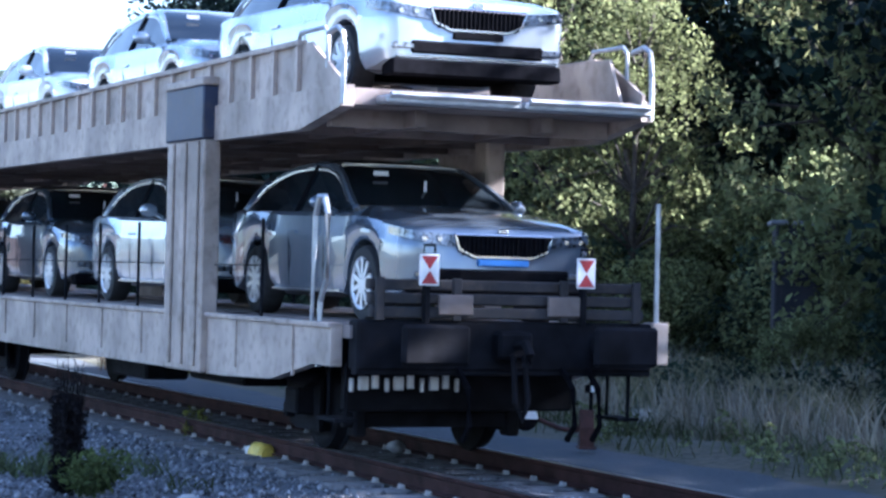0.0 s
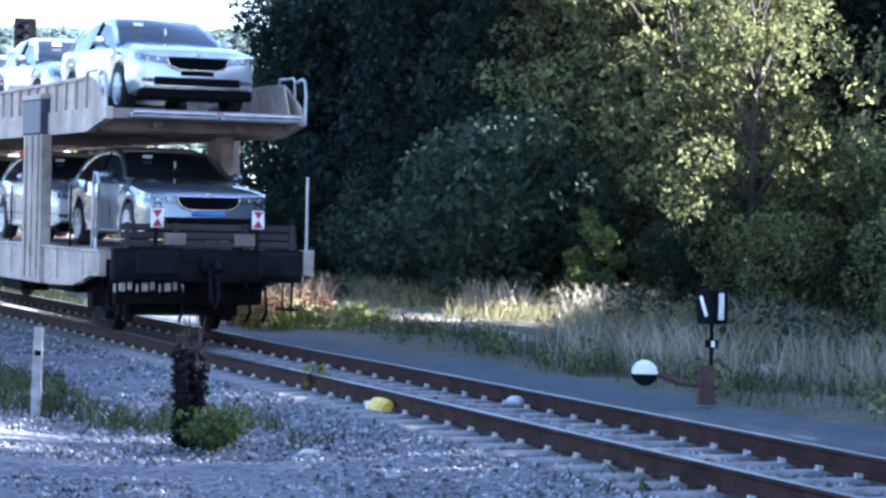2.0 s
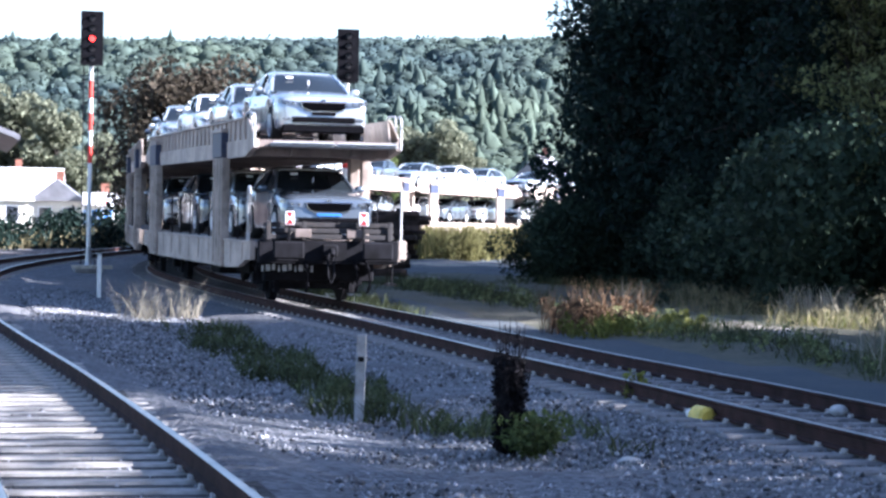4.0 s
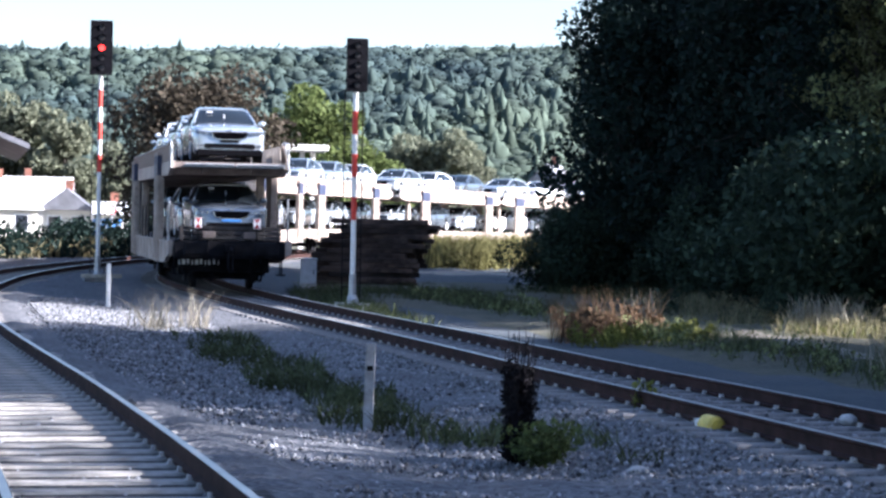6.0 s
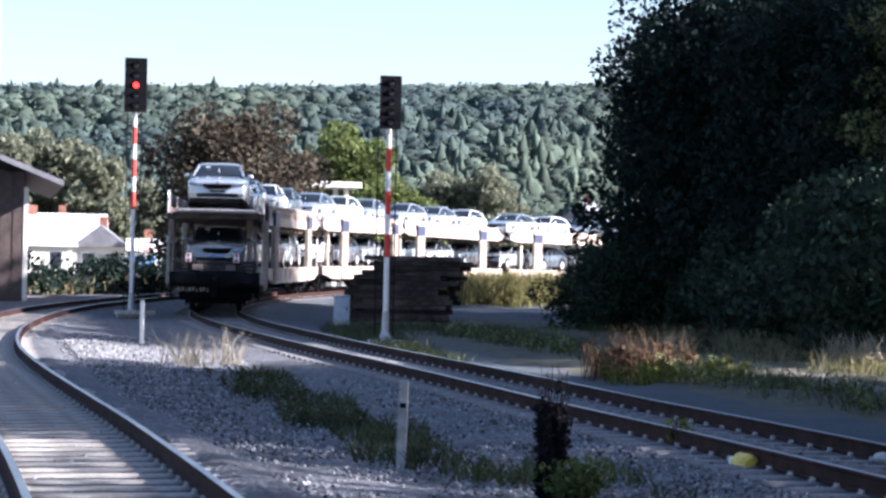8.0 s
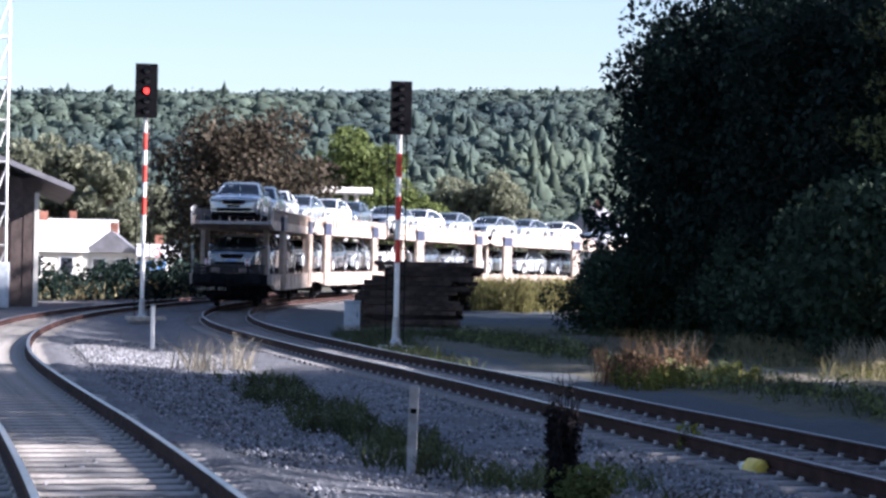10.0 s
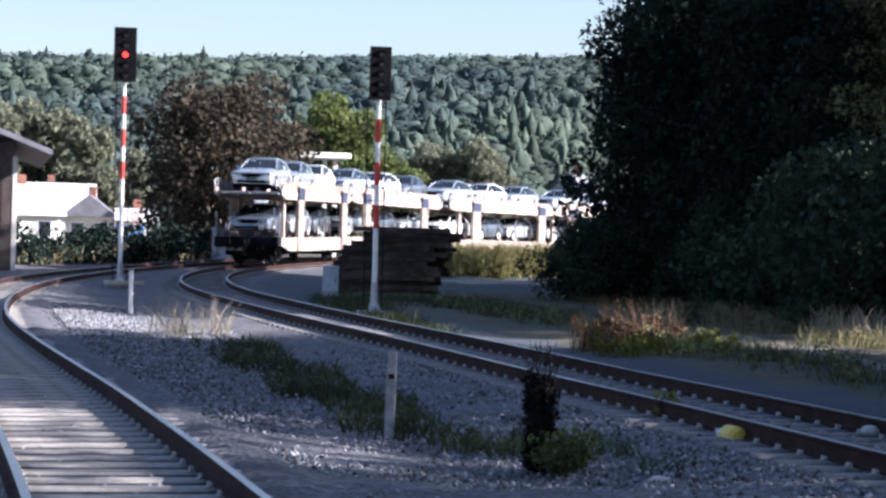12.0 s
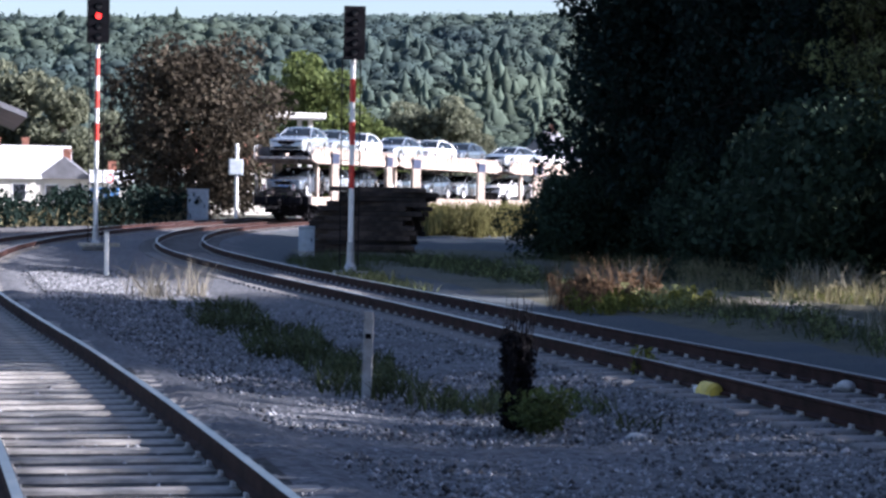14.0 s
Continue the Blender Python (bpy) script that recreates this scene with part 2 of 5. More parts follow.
BELT_T = [(-1.0, 0.83), (-0.4, 0.84), (0.6, 0.83), (1.6, 0.80), (2.27, 0.72)]
TOPW_T = [(-1.0, 0.68), (-0.2, 0.645), (1.0, 0.635), (1.7, 0.61), (2.27, 0.58)]


def greenhouse(y, grow=0.0):
    zr, wb, wt = curve_at(y, ROOF_T) + grow, curve_at(y, BELT_T), curve_at(y, TOPW_T)
    zb = min(curve_at(y, ZS_T) - 0.02, zr - 0.01)
    k = min(1.0, (zr - zb) / 0.45)
    we = wb + (wt - wb) * k
    return zb, wb, zr, we


def build_car(paint, label):
    car = thing("car", label, "car", "cars on the train")
    # shell with wheel openings
    ys = sorted({*[y for y, _ in W_T], *np.linspace(-2.0, 2.0, 17), *[c + 0.40 * math.sin(k) for c in (AXLE_F, AXLE_R) for k in np.linspace(-1.57, 1.57, 13)]})
    rows = []
    for y in ys:
        zb = 0.20 + 0.10 * max(0, abs(y) - 2.1) / 0.33
        for c in (AXLE_F, AXLE_R):
            if abs(y - c) < 0.40:
                zb = max(zb, WHEEL_R + math.sqrt(max(0, 0.40 ** 2 - (y - c) ** 2)) - 0.02)
        rows.append(car_section(y, curve_at(y, W_T), zb, curve_at(y, ZS_T), curve_at(y, ZC_T)))
    part("body", loft(bmesh.new(), rows), paint, car, smooth=True)
    # inside of the wheel openings and floor
    bm = box(bmesh.new(), -0.70, 0.70, -2.2, 2.2, 0.22, 0.7)
    part("underbody", bm, M_BLACK, car)
    # glazing, one closed shell, and the roof over it
    rows = []
    for y in np.linspace(-1.0, 2.27, 23):
        zb, wb, zr, we = greenhouse(y)
        half = [(wb, zb), (we + (wb - we) * 0.4, zb + (zr - zb) * 0.55), (we, zr - 0.05 * min(1, (zr - zb) * 3)), (we * 0.86, zr - 0.006), (0, zr + 0.0)]
        rows.append([(-x, y, z) for x, z in half] + [(x, y, z) for x, z in half[-2::-1]])
    part("glazing", loft(bmesh.new(), rows), M_GLASS, car, "dark tinted windows", smooth=True)
    rows = []
    for y in np.linspace(-0.1, 1.72, 12):
        zb, wb, zr, we = greenhouse(y, 0.012)
        half = [(we + 0.012, zr - 0.075), (we + 0.006, zr - 0.04), (we * 0.86, zr - 0.002), (we * 0.4, zr + 0.008), (0, zr + 0.010)]
        rows.append([(-x, y, z) for x, z in half] + [(x, y, z) for x, z in half[-2::-1]])
    part("roof", loft(bmesh.new(), rows), paint, car, smooth=True)
    for s in (-1, 1):
        pts = []
        for y in np.linspace(-1.0, 0.0, 7):
            zb, wb, zr, we = greenhouse(y)
            pts.append((s * (we - 0.005), y, zr - 0.03))
        part("windscreen_pillar", tube(bmesh.new(), pts, 0.036), paint, car, smooth=True)
        pts = []
        for y in np.linspace(1.62, 2.27, 5):
            zb, wb, zr, we = greenhouse(y)
            pts.append((s * (we - 0.012), y, zr - 0.035))
        part("rear_pillar", tube(bmesh.new(), pts, 0.055), paint, car, smooth=True)
        zb, wb, zr, we = greenhouse(0.38)
        bm = bmesh.new()
        tube(bm, [(s * (wb + 0.004), 0.42, zb), (s * (we + 0.0), 0.34, zr - 0.06)], 0.035, 4)
        part("door_pillar", bm, M_BLACK, car)
        bm = bmesh.new()
        tube(bm, [(s * (curve_at(y, BELT_T) + 0.012), y, curve_at(y, ZS_T) - 0.012) for y in np.linspace(-0.85, 1.75, 9)], 0.012, 5)
        part("window_trim", bm, M_CHROME, car, smooth=True)
        pts = []
        for y in np.linspace(-0.78, 1.95, 14):
            zb, wb, zr, we = greenhouse(y)
            pts.append((s * (we + 0.016), y, max(zb + 0.02, zr - 0.085)))
        part("window_arch", tube(bmesh.new(), pts, 0.015, 5), M_CHROME, car, "chrome window arch", smooth=True)
        for y in (-0.52, 0.40, 1.36):
            bm = tube(bmesh.new(), [(s * curve_at(y, W_T) * 0.93, y, curve_at(y, ZS_T) - 0.01), (s * curve_at(y, W_T) * 0.994, y, 0.75), (s * curve_at(y, W_T) * 0.985, y, 0.45), (s * curve_at(y, W_T) * 0.965, y, 0.27)], 0.006, 4)
            part("door_seam", bm, M_BLACK, car)
        # mirror
        bm = bmesh.new()
        bmesh.ops.create_icosphere(bm, subdivisions=2, radius=0.115, matrix=pose(s * 0.99, -0.60, 1.06) @ Matrix.Diagonal((0.95, 0.62, 0.68, 1)))
        tube(bm, [(s * 0.80, -0.58, 0.97), (s * 0.95, -0.60, 1.04)], 0.028, 5)
        part("mirror", bm, paint, car, smooth=True)
        # headlamp wedge wrapped round the corner
        rows = []
        plan = ((0.455, -2.438), (0.60, -2.437), (0.74, -2.434), (0.825, -2.405), (0.872, -2.34), (0.90, -2.22), (0.912, -2.08))
        for k, (x, y) in enumerate(plan):
            f = k / 6
            zt, zl = 0.765 + 0.07 * f, 0.665 + 0.105 * f
            out = (0.012 * f, -0.014 * (1 - f))
            rows.append([(s * (x - 0.05), y + 0.05, zt), (s * (x + out[0]), y + out[1] + 0.012, zt), (s * (x + out[0]), y + out[1], zl), (s * (x - 0.05), y + 0.05, zl)])
        lampm = part("headlamp", loft(bmesh.new(), rows), M_LAMP, car, "clear headlamp", smooth=True)
        for x, y in ((0.60, -2.448), (0.74, -2.445)):
            bm = lathe(bmesh.new(), [(-0.004, 0.022), (0.02, 0.03)], 12, "Y")
            bmesh.ops.transform(bm, matrix=pose(s * x, y, 0.73), verts=bm.verts)
            part("lamp_bowl", bm, M_CHROME, lampm)
        # fog lamp and side intake
        bm = box(bmesh.new(), s * 0.70 - 0.11, s * 0.70 + 0.11, -2.452, -2.36, 0.40, 0.455, 0.012)
        part("fog_lamp", bm, M_LAMP, car)
        # tail lamp
        bm = box(bmesh.new(), s * 0.62 - 0.13, s * 0.62 + 0.13, 2.30, 2.445, 0.78, 0.90, 0.02)
        part("tail_lamp", bm, M_REDWHITE_R, car)
        # door lines and handles
        for y in (0.20, 1.15):
            part("door_handle", tube(bmesh.new(), [(s * 0.925, y, 0.80), (s * 0.925, y + 0.2, 0.80)], 0.016, 5), paint, car)
        bm = bmesh.new()
        tube(bm, [(s * 0.905, -0.95, 0.26), (s * 0.905, 0.85, 0.26)], 0.016, 5)
        part("sill_strip", bm, M_CHROME, car)
    # grille with upright ribs in a bright rim
    hexa = [(-0.46, 0.77), (0.46, 0.77), (0.42, 0.645), (0.27, 0.585), (-0.27, 0.585), (-0.42, 0.645)]
    bm = bmesh.new()
    a = [bm.verts.new((x, -2.452 + 0.012 * abs(x), z)) for x, z in hexa]
    b = [bm.verts.new((x, -2.36, z)) for x, z in hexa]
    bm.faces.new(a)
    for i in range(6):
        bm.faces.new((a[i], a[(i + 1) % 6], b[(i + 1) % 6], b[i]))
    grille = part("grille", bm, M_BLACK, car)
    bm = bmesh.new()
    tube(bm, [(x, -2.456 + 0.012 * abs(x), z) for x, z in hexa + hexa[:1]], 0.016, 5)
    part("grille_rim", bm, M_CHROME, grille, "chrome grille rim")
    bm = bmesh.new()
    for k in range(-9, 10):
        x = k * 0.042
        box(bm, x - 0.006, x + 0.006, -2.47 + 0.012 * abs(x), -2.44 + 0.012 * abs(x), 0.60, 0.76)
    part("grille_ribs", bm, M_BLACK, grille)
    bm = box(bmesh.new(), -0.64, 0.64, -2.452, -2.36, 0.362, 0.48, 0.02)
    part("lower_intake", bm, M_BLACK, car)
    bm = box(bmesh.new(), -0.78, 0.78, -2.445, -2.36, 0.325, 0.35, 0.008)
    part("bumper_strip", bm, M_CHROME, car)
    part("valance", box(bmesh.new(), -0.82, 0.82, -2.452, -2.2, 0.17, 0.32, 0.02), M_BLACK, car, "black lower bumper")
    bm = box(bmesh.new(), -0.24, 0.24, -2.462, -2.42, 0.51, 0.565, 0.006)
    part("plate_holder", bm, M_PLATE if paint is M_BLUECAR else M_BLACK, car)
    bm = box(bmesh.new(), -0.05, 0.05, -2.452, -2.40, 0.785, 0.83, 0.01)
    part("badge", bm, M_CHROME, car)
    # wheels
    tyre_bm = lathe(bmesh.new(), [(-0.10, 0.225), (-0.115, 0.27), (-0.105, 0.318), (-0.07, 0.335), (0.07, 0.335), (0.105, 0.318), (0.115, 0.27), (0.10, 0.225)], 28)
    rim_bm = lathe(bmesh.new(), [(-0.10, 0.22), (-0.121, 0.234), (-0.104, 0.212), (-0.02, 0.20), (-0.02, 0.04), (0.06, 0.04), (0.06, 0.22)], 28)
    for k in range(10):
        turn = Matrix.Rotation(2 * math.pi * k / 10, 4, "X")
        box(rim_bm, -0.116, -0.05, -0.022, 0.022, 0.03, 0.225, 0.0, turn)
    box(rim_bm, -0.122, -0.05, -0.05, 0.05, -0.05, 0.05, 0.015)
    first = None
    for x, y in ((-0.80, AXLE_F), (0.80, AXLE_F), (-0.80, AXLE_R), (0.80, AXLE_R)):
        if first is None:
            tyre = part("wheel", tyre_bm, M_TYRE, car, "black tyre on an alloy wheel", smooth=True)
            rim = part("rim", rim_bm, M_ALLOY, tyre)
            first = (tyre, rim)
            tyre.matrix_basis = pose(x, y, WHEEL_R)
        else:
            w = again("wheel", first[0], car, pose(x, y, WHEEL_R, 0, 0, 0 if x < 0 else 180))
            w["label"] = "black tyre on an alloy wheel"
            again("rim", first[1], w, Matrix.Identity(4))
    # paper tags behind the windscreen
    part("paper_tag", box(bmesh.new(), -0.42, -0.27, -0.475, -0.47, 1.33, 1.375), M_FILM, car, "white paper delivery tag")
    part("mirror_hanger", box(bmesh.new(), 0.0, 0.022, -0.70, -0.69, 1.18, 1.29), M_FILM, car, "white paper hanger")
    return car

# ---- car-carrier wagon, one half of a twin unit; its end stands at y = 0 ----
HALF, DECK_LO, DECK_UP = 17.9, 1.37, 3.36
PILLARS = (4.25, 15.35)


def build_wagon():
    wagon = thing("car_carrier_wagon", "weathered beige double-deck car carrier wagon on rails", "railway wagon", "wagons of the train")
    # lower frame: two side sills with sloped ends
    for s in (-1, 1):
        x0, x1 = sorted((s * 1.40, s * 1.50))
        bm = prism(bmesh.new(), [(0.30, 1.38), (0.30, 1.02), (0.75, 1.02), (1.80, 0.84), (3.2, 0.80), (15.4, 0.78), (16.6, 0.95), (HALF - 0.1, 1.0), (HALF - 0.1, 1.38)], x0, x1)
        bmesh.ops.recalc_face_normals(bm, faces=bm.faces)
        sill = part("side_sill", bm, M_WAGON, wagon)
        bm = bmesh.new()
        for y in np.arange(1.2, HALF - 0.8, 1.55):
            box(bm, *sorted((s * 1.49, s * 1.515)), y, y + 0.03, 0.9, 1.36)
        box(bm, *sorted((s * 1.40, s * 1.53)), 0.3, HALF - 0.1, 1.34, 1.385, 0.008)
        part("sill_flange", bm, M_WAGON, sill)
        # upper sill, guard panels and their ribs
        bm = prism(bmesh.new(), [(0.26, 3.20), (1.28, 3.04), (HALF - 1.0, 3.06), (HALF - 0.1, 3.20), (HALF - 0.1, 3.38), (0.26, 3.38)], *sorted((s * 1.36, s * 1.48)))
        bmesh.ops.recalc_face_normals(bm, faces=bm.faces)
        part("upper_sill", bm, M_WAGON, wagon)
        bm = prism(bmesh.new(), [(0.36, 3.36), (0.36, 3.44), (1.10, 3.80), (HALF - 0.9, 3.80), (HALF - 0.3, 3.5), (HALF - 0.3, 3.36)], *sorted((s * 1.42, s * 1.45)))
        bmesh.ops.recalc_face_normals(bm, faces=bm.faces)
        guard = part("guard_panel", bm, M_WAGON, wagon)
        rib = None
        for y in np.arange(1.36, HALF - 0.9, 0.62):
            if rib is None:
                rib = part("guard_rib", box(bmesh.new(), *sorted((s * 1.45, s * 1.49)), -0.035, 0.035, 3.38, 3.79), M_WAGON, guard)
                rib.matrix_basis = pose(0, y, 0)
            else:
                again("guard_rib", rib, guard, pose(0, y, 0))
        part("guard_rail", box(bmesh.new(), *sorted((s * 1.41, s * 1.50)), 1.30, HALF - 0.9, 3.78, 3.83, 0.006), M_WAGON, guard)
        bm = tube(bmesh.new(), [(s * 1.44, 1.45, 3.80), (s * 1.44, 1.38, 3.90), (s * 1.44, 0.78, 3.90), (s * 1.44, 0.70, 3.84), (s * 1.44, 0.70, 3.55)], 0.021, 6)
        part("end_rail", bm, M_GALV, wagon, "galvanised tube rail", smooth=True)
        bm = tube(bmesh.new(), [(s * 1.46, 0.64, 3.84), (s * 1.46, 0.42, 3.87), (s * 1.46, 0.30, 3.82), (s * 1.46, 0.27, 3.60), (s * 1.46, 0.27, 3.22)], 0.025, 6)
        part("corner_hoop", bm, M_GALV, wagon, "galvanised corner hoop", smooth=True)
        # loading pillars with blue heads
        for y in PILLARS:
            bm = box(bmesh.new(), *sorted((s * 1.40, s * 1.575)), y - 0.60, y + 0.60, 0.80, 3.06, 0.015)
            pillar = part("pillar", bm, M_WAGON, wagon)
            for dy in (-0.40, 0.0, 0.40):
                rb = box(bmesh.new(), *sorted((s * 1.575, s * 1.60)), y + dy - 0.07, y + dy + 0.07, 0.86, 3.04, 0.008)
                part("pillar_rib", rb, M_WAGON, pillar)
            bm = box(bmesh.new(), *sorted((s * 1.395, s * 1.60)), y - 0.61, y + 0.61, 3.06, 3.58, 0.015)
            part("pillar_head", bm, M_WAGONBLUE, pillar, "blue painted pillar head")
            bm = box(bmesh.new(), *sorted((s * 1.38, s * 1.61)), y - 0.63, y + 0.63, 3.58, 3.66, 0.012)
            part("pillar_cap", bm, M_WAGON, pillar)
        # inner columns and stanchions along the lower deck
        for y in (2.25, 6.25, 7.8, 9.3, 10.9, 12.5):
            part("stanchion", tube(bmesh.new(), [(s * 1.44, y, 1.36), (s * 1.44, y, 2.28)], 0.018, 5), M_DARKSTEEL, wagon, "thin dark stanchion", smooth=True)
        part("wire_rope", tube(bmesh.new(), [(s * 1.44, 2.25, 1.85), (s * 1.44, 12.5, 1.85)], 0.006, 4), M_DARKSTEEL, wagon)
        bm = tube(bmesh.new(), [(s * 1.47, 0.86, 1.0), (s * 1.47, 0.82, 2.28), (s * 1.47, 0.74, 2.45), (s * 1.47, 0.60, 2.45), (s * 1.47, 0.52, 2.3), (s * 1.47, 0.52, 1.75), (s * 1.47, 0.66, 1.55), (s * 1.47, 0.66, 1.0)], 0.026, 6)
        if s < 0:
            part("grab_rail", bm, M_GALV, wagon, "bent galvanised grab rail", smooth=True)
        else:
            bm = tube(bmesh.new(), [(1.44, 0.05, 1.38), (1.44, 0.05, 2.47)], 0.024, 6)
            part("corner_post", bm, M_GALV, wagon, smooth=True)
        # buffers: plate, shank and oblong head
        buffer = part("buffer", box(bmesh.new(), s * 0.875 - 0.17, s * 0.875 + 0.17, 0.02, 0.1, 1.08, 1.42, 0.02), M_DARKSTEEL, wagon)
        bm = lathe(bmesh.new(), [(0.02, 0.11), (-0.22, 0.11), (-0.22, 0.085), (-0.42, 0.085)], 14, "Y")
        bmesh.ops.transform(bm, matrix=pose(s * 0.875, 0, 1.23), verts=bm.verts)
        part("shank", bm, M_DARKSTEEL, buffer, smooth=True)
        part("buffer_head", box(bmesh.new(), s * 0.875 - 0.30, s * 0.875 + 0.30, -0.50, -0.42, 1.06, 1.40, 0.03), M_DARKSTEEL, buffer)
        # foot step under the corner
        bm = tube(bmesh.new(), [(s * 1.34, 0.35, 1.05), (s * 1.34, 0.35, 0.55), (s * 1.34, 0.75, 0.55), (s * 1.34, 0.75, 1.05)], 0.02, 5)
        box(bm, *sorted((s * 1.24, s * 1.44)), 0.33, 0.77, 0.55, 0.58)
        part("foot_step", bm, M_DARKSTEEL, wagon)
    # decks
    bm = box(bmesh.new(), -1.40, 1.40, 0.12, HALF - 0.1, 1.26, DECK_LO)
    for s in (-1, 1):
        box(bm, *sorted((s * 0.60, s * 1.05)), 0.12, HALF - 0.1, DECK_LO, DECK_LO + 0.012)
    part("lower_deck", bm, M_DECK, wagon, "brown steel lower deck")
    bm = box(bmesh.new(), -1.36, 1.36, 0.30, HALF - 0.1, 3.22, DECK_UP)
    deck = part("upper_deck", bm, M_DECK, wagon, "brown ribbed upper deck")
    for y in np.arange(0.9, HALF - 0.4, 1.2):
        part("cross_beam", box(bmesh.new(), -1.34, 1.34, y - 0.05, y + 0.05, 3.06, 3.218), M_DECK, deck)
    for s in (-1, 1):
        part("long_beam", box(bmesh.new(), *sorted((s * 0.55, s * 0.66)), 0.6, HALF - 0.3, 3.08, 3.217), M_DECK, deck)
    # hinged flaps on the upper deck end
    for x0, x1 in ((-1.15, 0.10), (0.14, 1.36)):
        bm = box(bmesh.new(), x0, x1, 0.06, 0.34, 3.23, 3.30, 0.015)
        tube(bm, [(x0 + 0.03, 0.05, 3.30), (x1 - 0.03, 0.05, 3.30)], 0.03, 6)
        part("deck_flap", bm, M_GALV, wagon, "bare metal end flap")
    # inner wheel guides at both ends of the upper deck
    part("wheel_guide", prism(bmesh.new(), [(0.5, 3.36), (0.75, 3.78), (2.2, 3.80), (2.4, 3.36)], 1.28, 1.31), M_WAGON, wagon)
    # centre columns under the upper deck
    for y in (0.95, HALF - 1.0):
        bm = box(bmesh.new(), 0.92, 1.12, y + 1.6, y + 1.9, DECK_LO, 3.1, 0.02)
        part("deck_column", bm, M_WAGON, wagon)
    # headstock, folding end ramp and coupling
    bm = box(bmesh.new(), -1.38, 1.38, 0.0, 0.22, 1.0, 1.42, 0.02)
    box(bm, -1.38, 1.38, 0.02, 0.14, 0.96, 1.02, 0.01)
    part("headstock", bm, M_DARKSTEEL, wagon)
    bm = bmesh.new()
    for k in range(3):
        box(bm, -1.28, 1.28, -0.02 + 0.03 * k, 0.06 + 0.03 * k, 1.44 + 0.115 * k, 1.535 + 0.115 * k, 0.012)
    for x in (-1.2, -0.5, 0.5, 1.2):
        box(bm, x - 0.04, x + 0.04, -0.04, 0.0, 1.42, 1.78, 0.008)
    part("end_ramp", bm, M_RAMP, wagon, "dark folded loading ramp")
    part("end_bracket", box(bmesh.new(), 1.385, 1.55, 0.01, 0.2, 1.06, 1.43, 0.012), M_WAGON, wagon, "pale end bracket")
    for x in (-0.66, 0.36):
        bm = box(bmesh.new(), x - 0.02, x + 0.30, -0.055, -0.02, 1.47, 1.64, 0.01)
        part("ramp_plate", bm, M_DECK, wagon)
    bm = box(bmesh.new(), -0.16, 0.16, -0.16, 0.02, 1.10, 1.34, 0.03)
    tube(bm, [(0, -0.1, 1.22), (0, -0.34, 1.24), (0, -0.42, 1.16), (0, -0.36, 1.06)], 0.045, 6)
    tube(bm, [(-0.05, -0.2, 1.15), (-0.06, -0.28, 0.75), (0.0, -0.30, 0.6), (0.06, -0.28, 0.75), (0.05, -0.2, 1.15)], 0.026, 6)
    part("coupling", bm, M_DARKSTEEL, wagon)
    for x in (-0.48, 0.50, 0.74):
        bm = bmesh.new()
        tube(bm, [(x, -0.02, 1.02), (x + 0.02, -0.2, 0.86), (x + 0.04, -0.2, 0.55), (x + 0.02, -0.1, 0.42)], 0.028, 6)
        part("brake_hose", bm, M_BLACK, wagon, smooth=True)
    # spring hangers and the small bright parts below the frame
    bm = bmesh.new()
    for y in (2.3, 14.6):
        for s in (-1, 1):
            for k in range(5):
                box(bm, s * 1.0 - 0.06, s * 1.0 + 0.06, y - 0.55 + 0.09 * k, y + 0.55 - 0.09 * k, 0.86 - 0.03 * k, 0.885 - 0.03 * k)
            box(bm, s * 1.0 - 0.12, s * 1.0 + 0.12, y - 0.16, y + 0.16, 0.50, 0.74, 0.02)
            box(bm, s * 0.93 - 0.02, s * 0.93 + 0.02, y - 0.32, y + 0.32, 0.35, 1.25)
    box(bm, -0.8, 0.8, 4.6, 6.4, 0.62, 1.2, 0.03)
    box(bm, -0.1, 0.1, 0.2, HALF - 0.2, 0.95, 1.26)
    box(bm, -1.05, -0.55, 7.2, 8.6, 0.55, 1.1, 0.03)
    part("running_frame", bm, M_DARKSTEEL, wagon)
    # dark box added to stand in for the deep shade under the frame
    part("shade_box", box(bmesh.new(), -1.10, 1.10, 0.95, 1.10, 0.60, 1.24, 0.02), M_DARKSTEEL, wagon)
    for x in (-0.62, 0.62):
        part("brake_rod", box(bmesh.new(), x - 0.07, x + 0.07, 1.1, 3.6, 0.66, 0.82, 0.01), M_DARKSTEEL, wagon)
    for y in (1.55, 3.05):
        beam = part("brake_beam", box(bmesh.new(), -0.9, 0.9, y - 0.05, y + 0.05, 0.42, 0.56, 0.01), M_DARKSTEEL, wagon)
        for x in (-0.755, 0.755):
            part("brake_block", box(bmesh.new(), x - 0.06, x + 0.06, y - 0.1, y + 0.1, 0.34, 0.80, 0.02), M_DARKSTEEL, beam)
    for k, x in enumerate(np.linspace(-1.2, -0.22, 10)):
        w, z = 0.016 + 0.013 * ((k * 2) % 3), 0.79 + 0.015 * (k % 3)
        part("spring_shackle", box(bmesh.new(), x - w, x + w, 0.55, 0.6, z, z + 0.12, 0.008), M_GALV, wagon)
    axle_bm = lathe(bmesh.new(), [(-0.95, 0.06), (-0.82, 0.08), (-0.82, 0.40), (-0.80, 0.455), (-0.70, 0.46), (-0.685, 0.49), (-0.66, 0.48), (-0.66, 0.10), (0.66, 0.10), (0.66, 0.48), (0.685, 0.49), (0.70, 0.46), (0.80, 0.455), (0.82, 0.40), (0.82, 0.08), (0.95, 0.06)], 32)
    sets = []
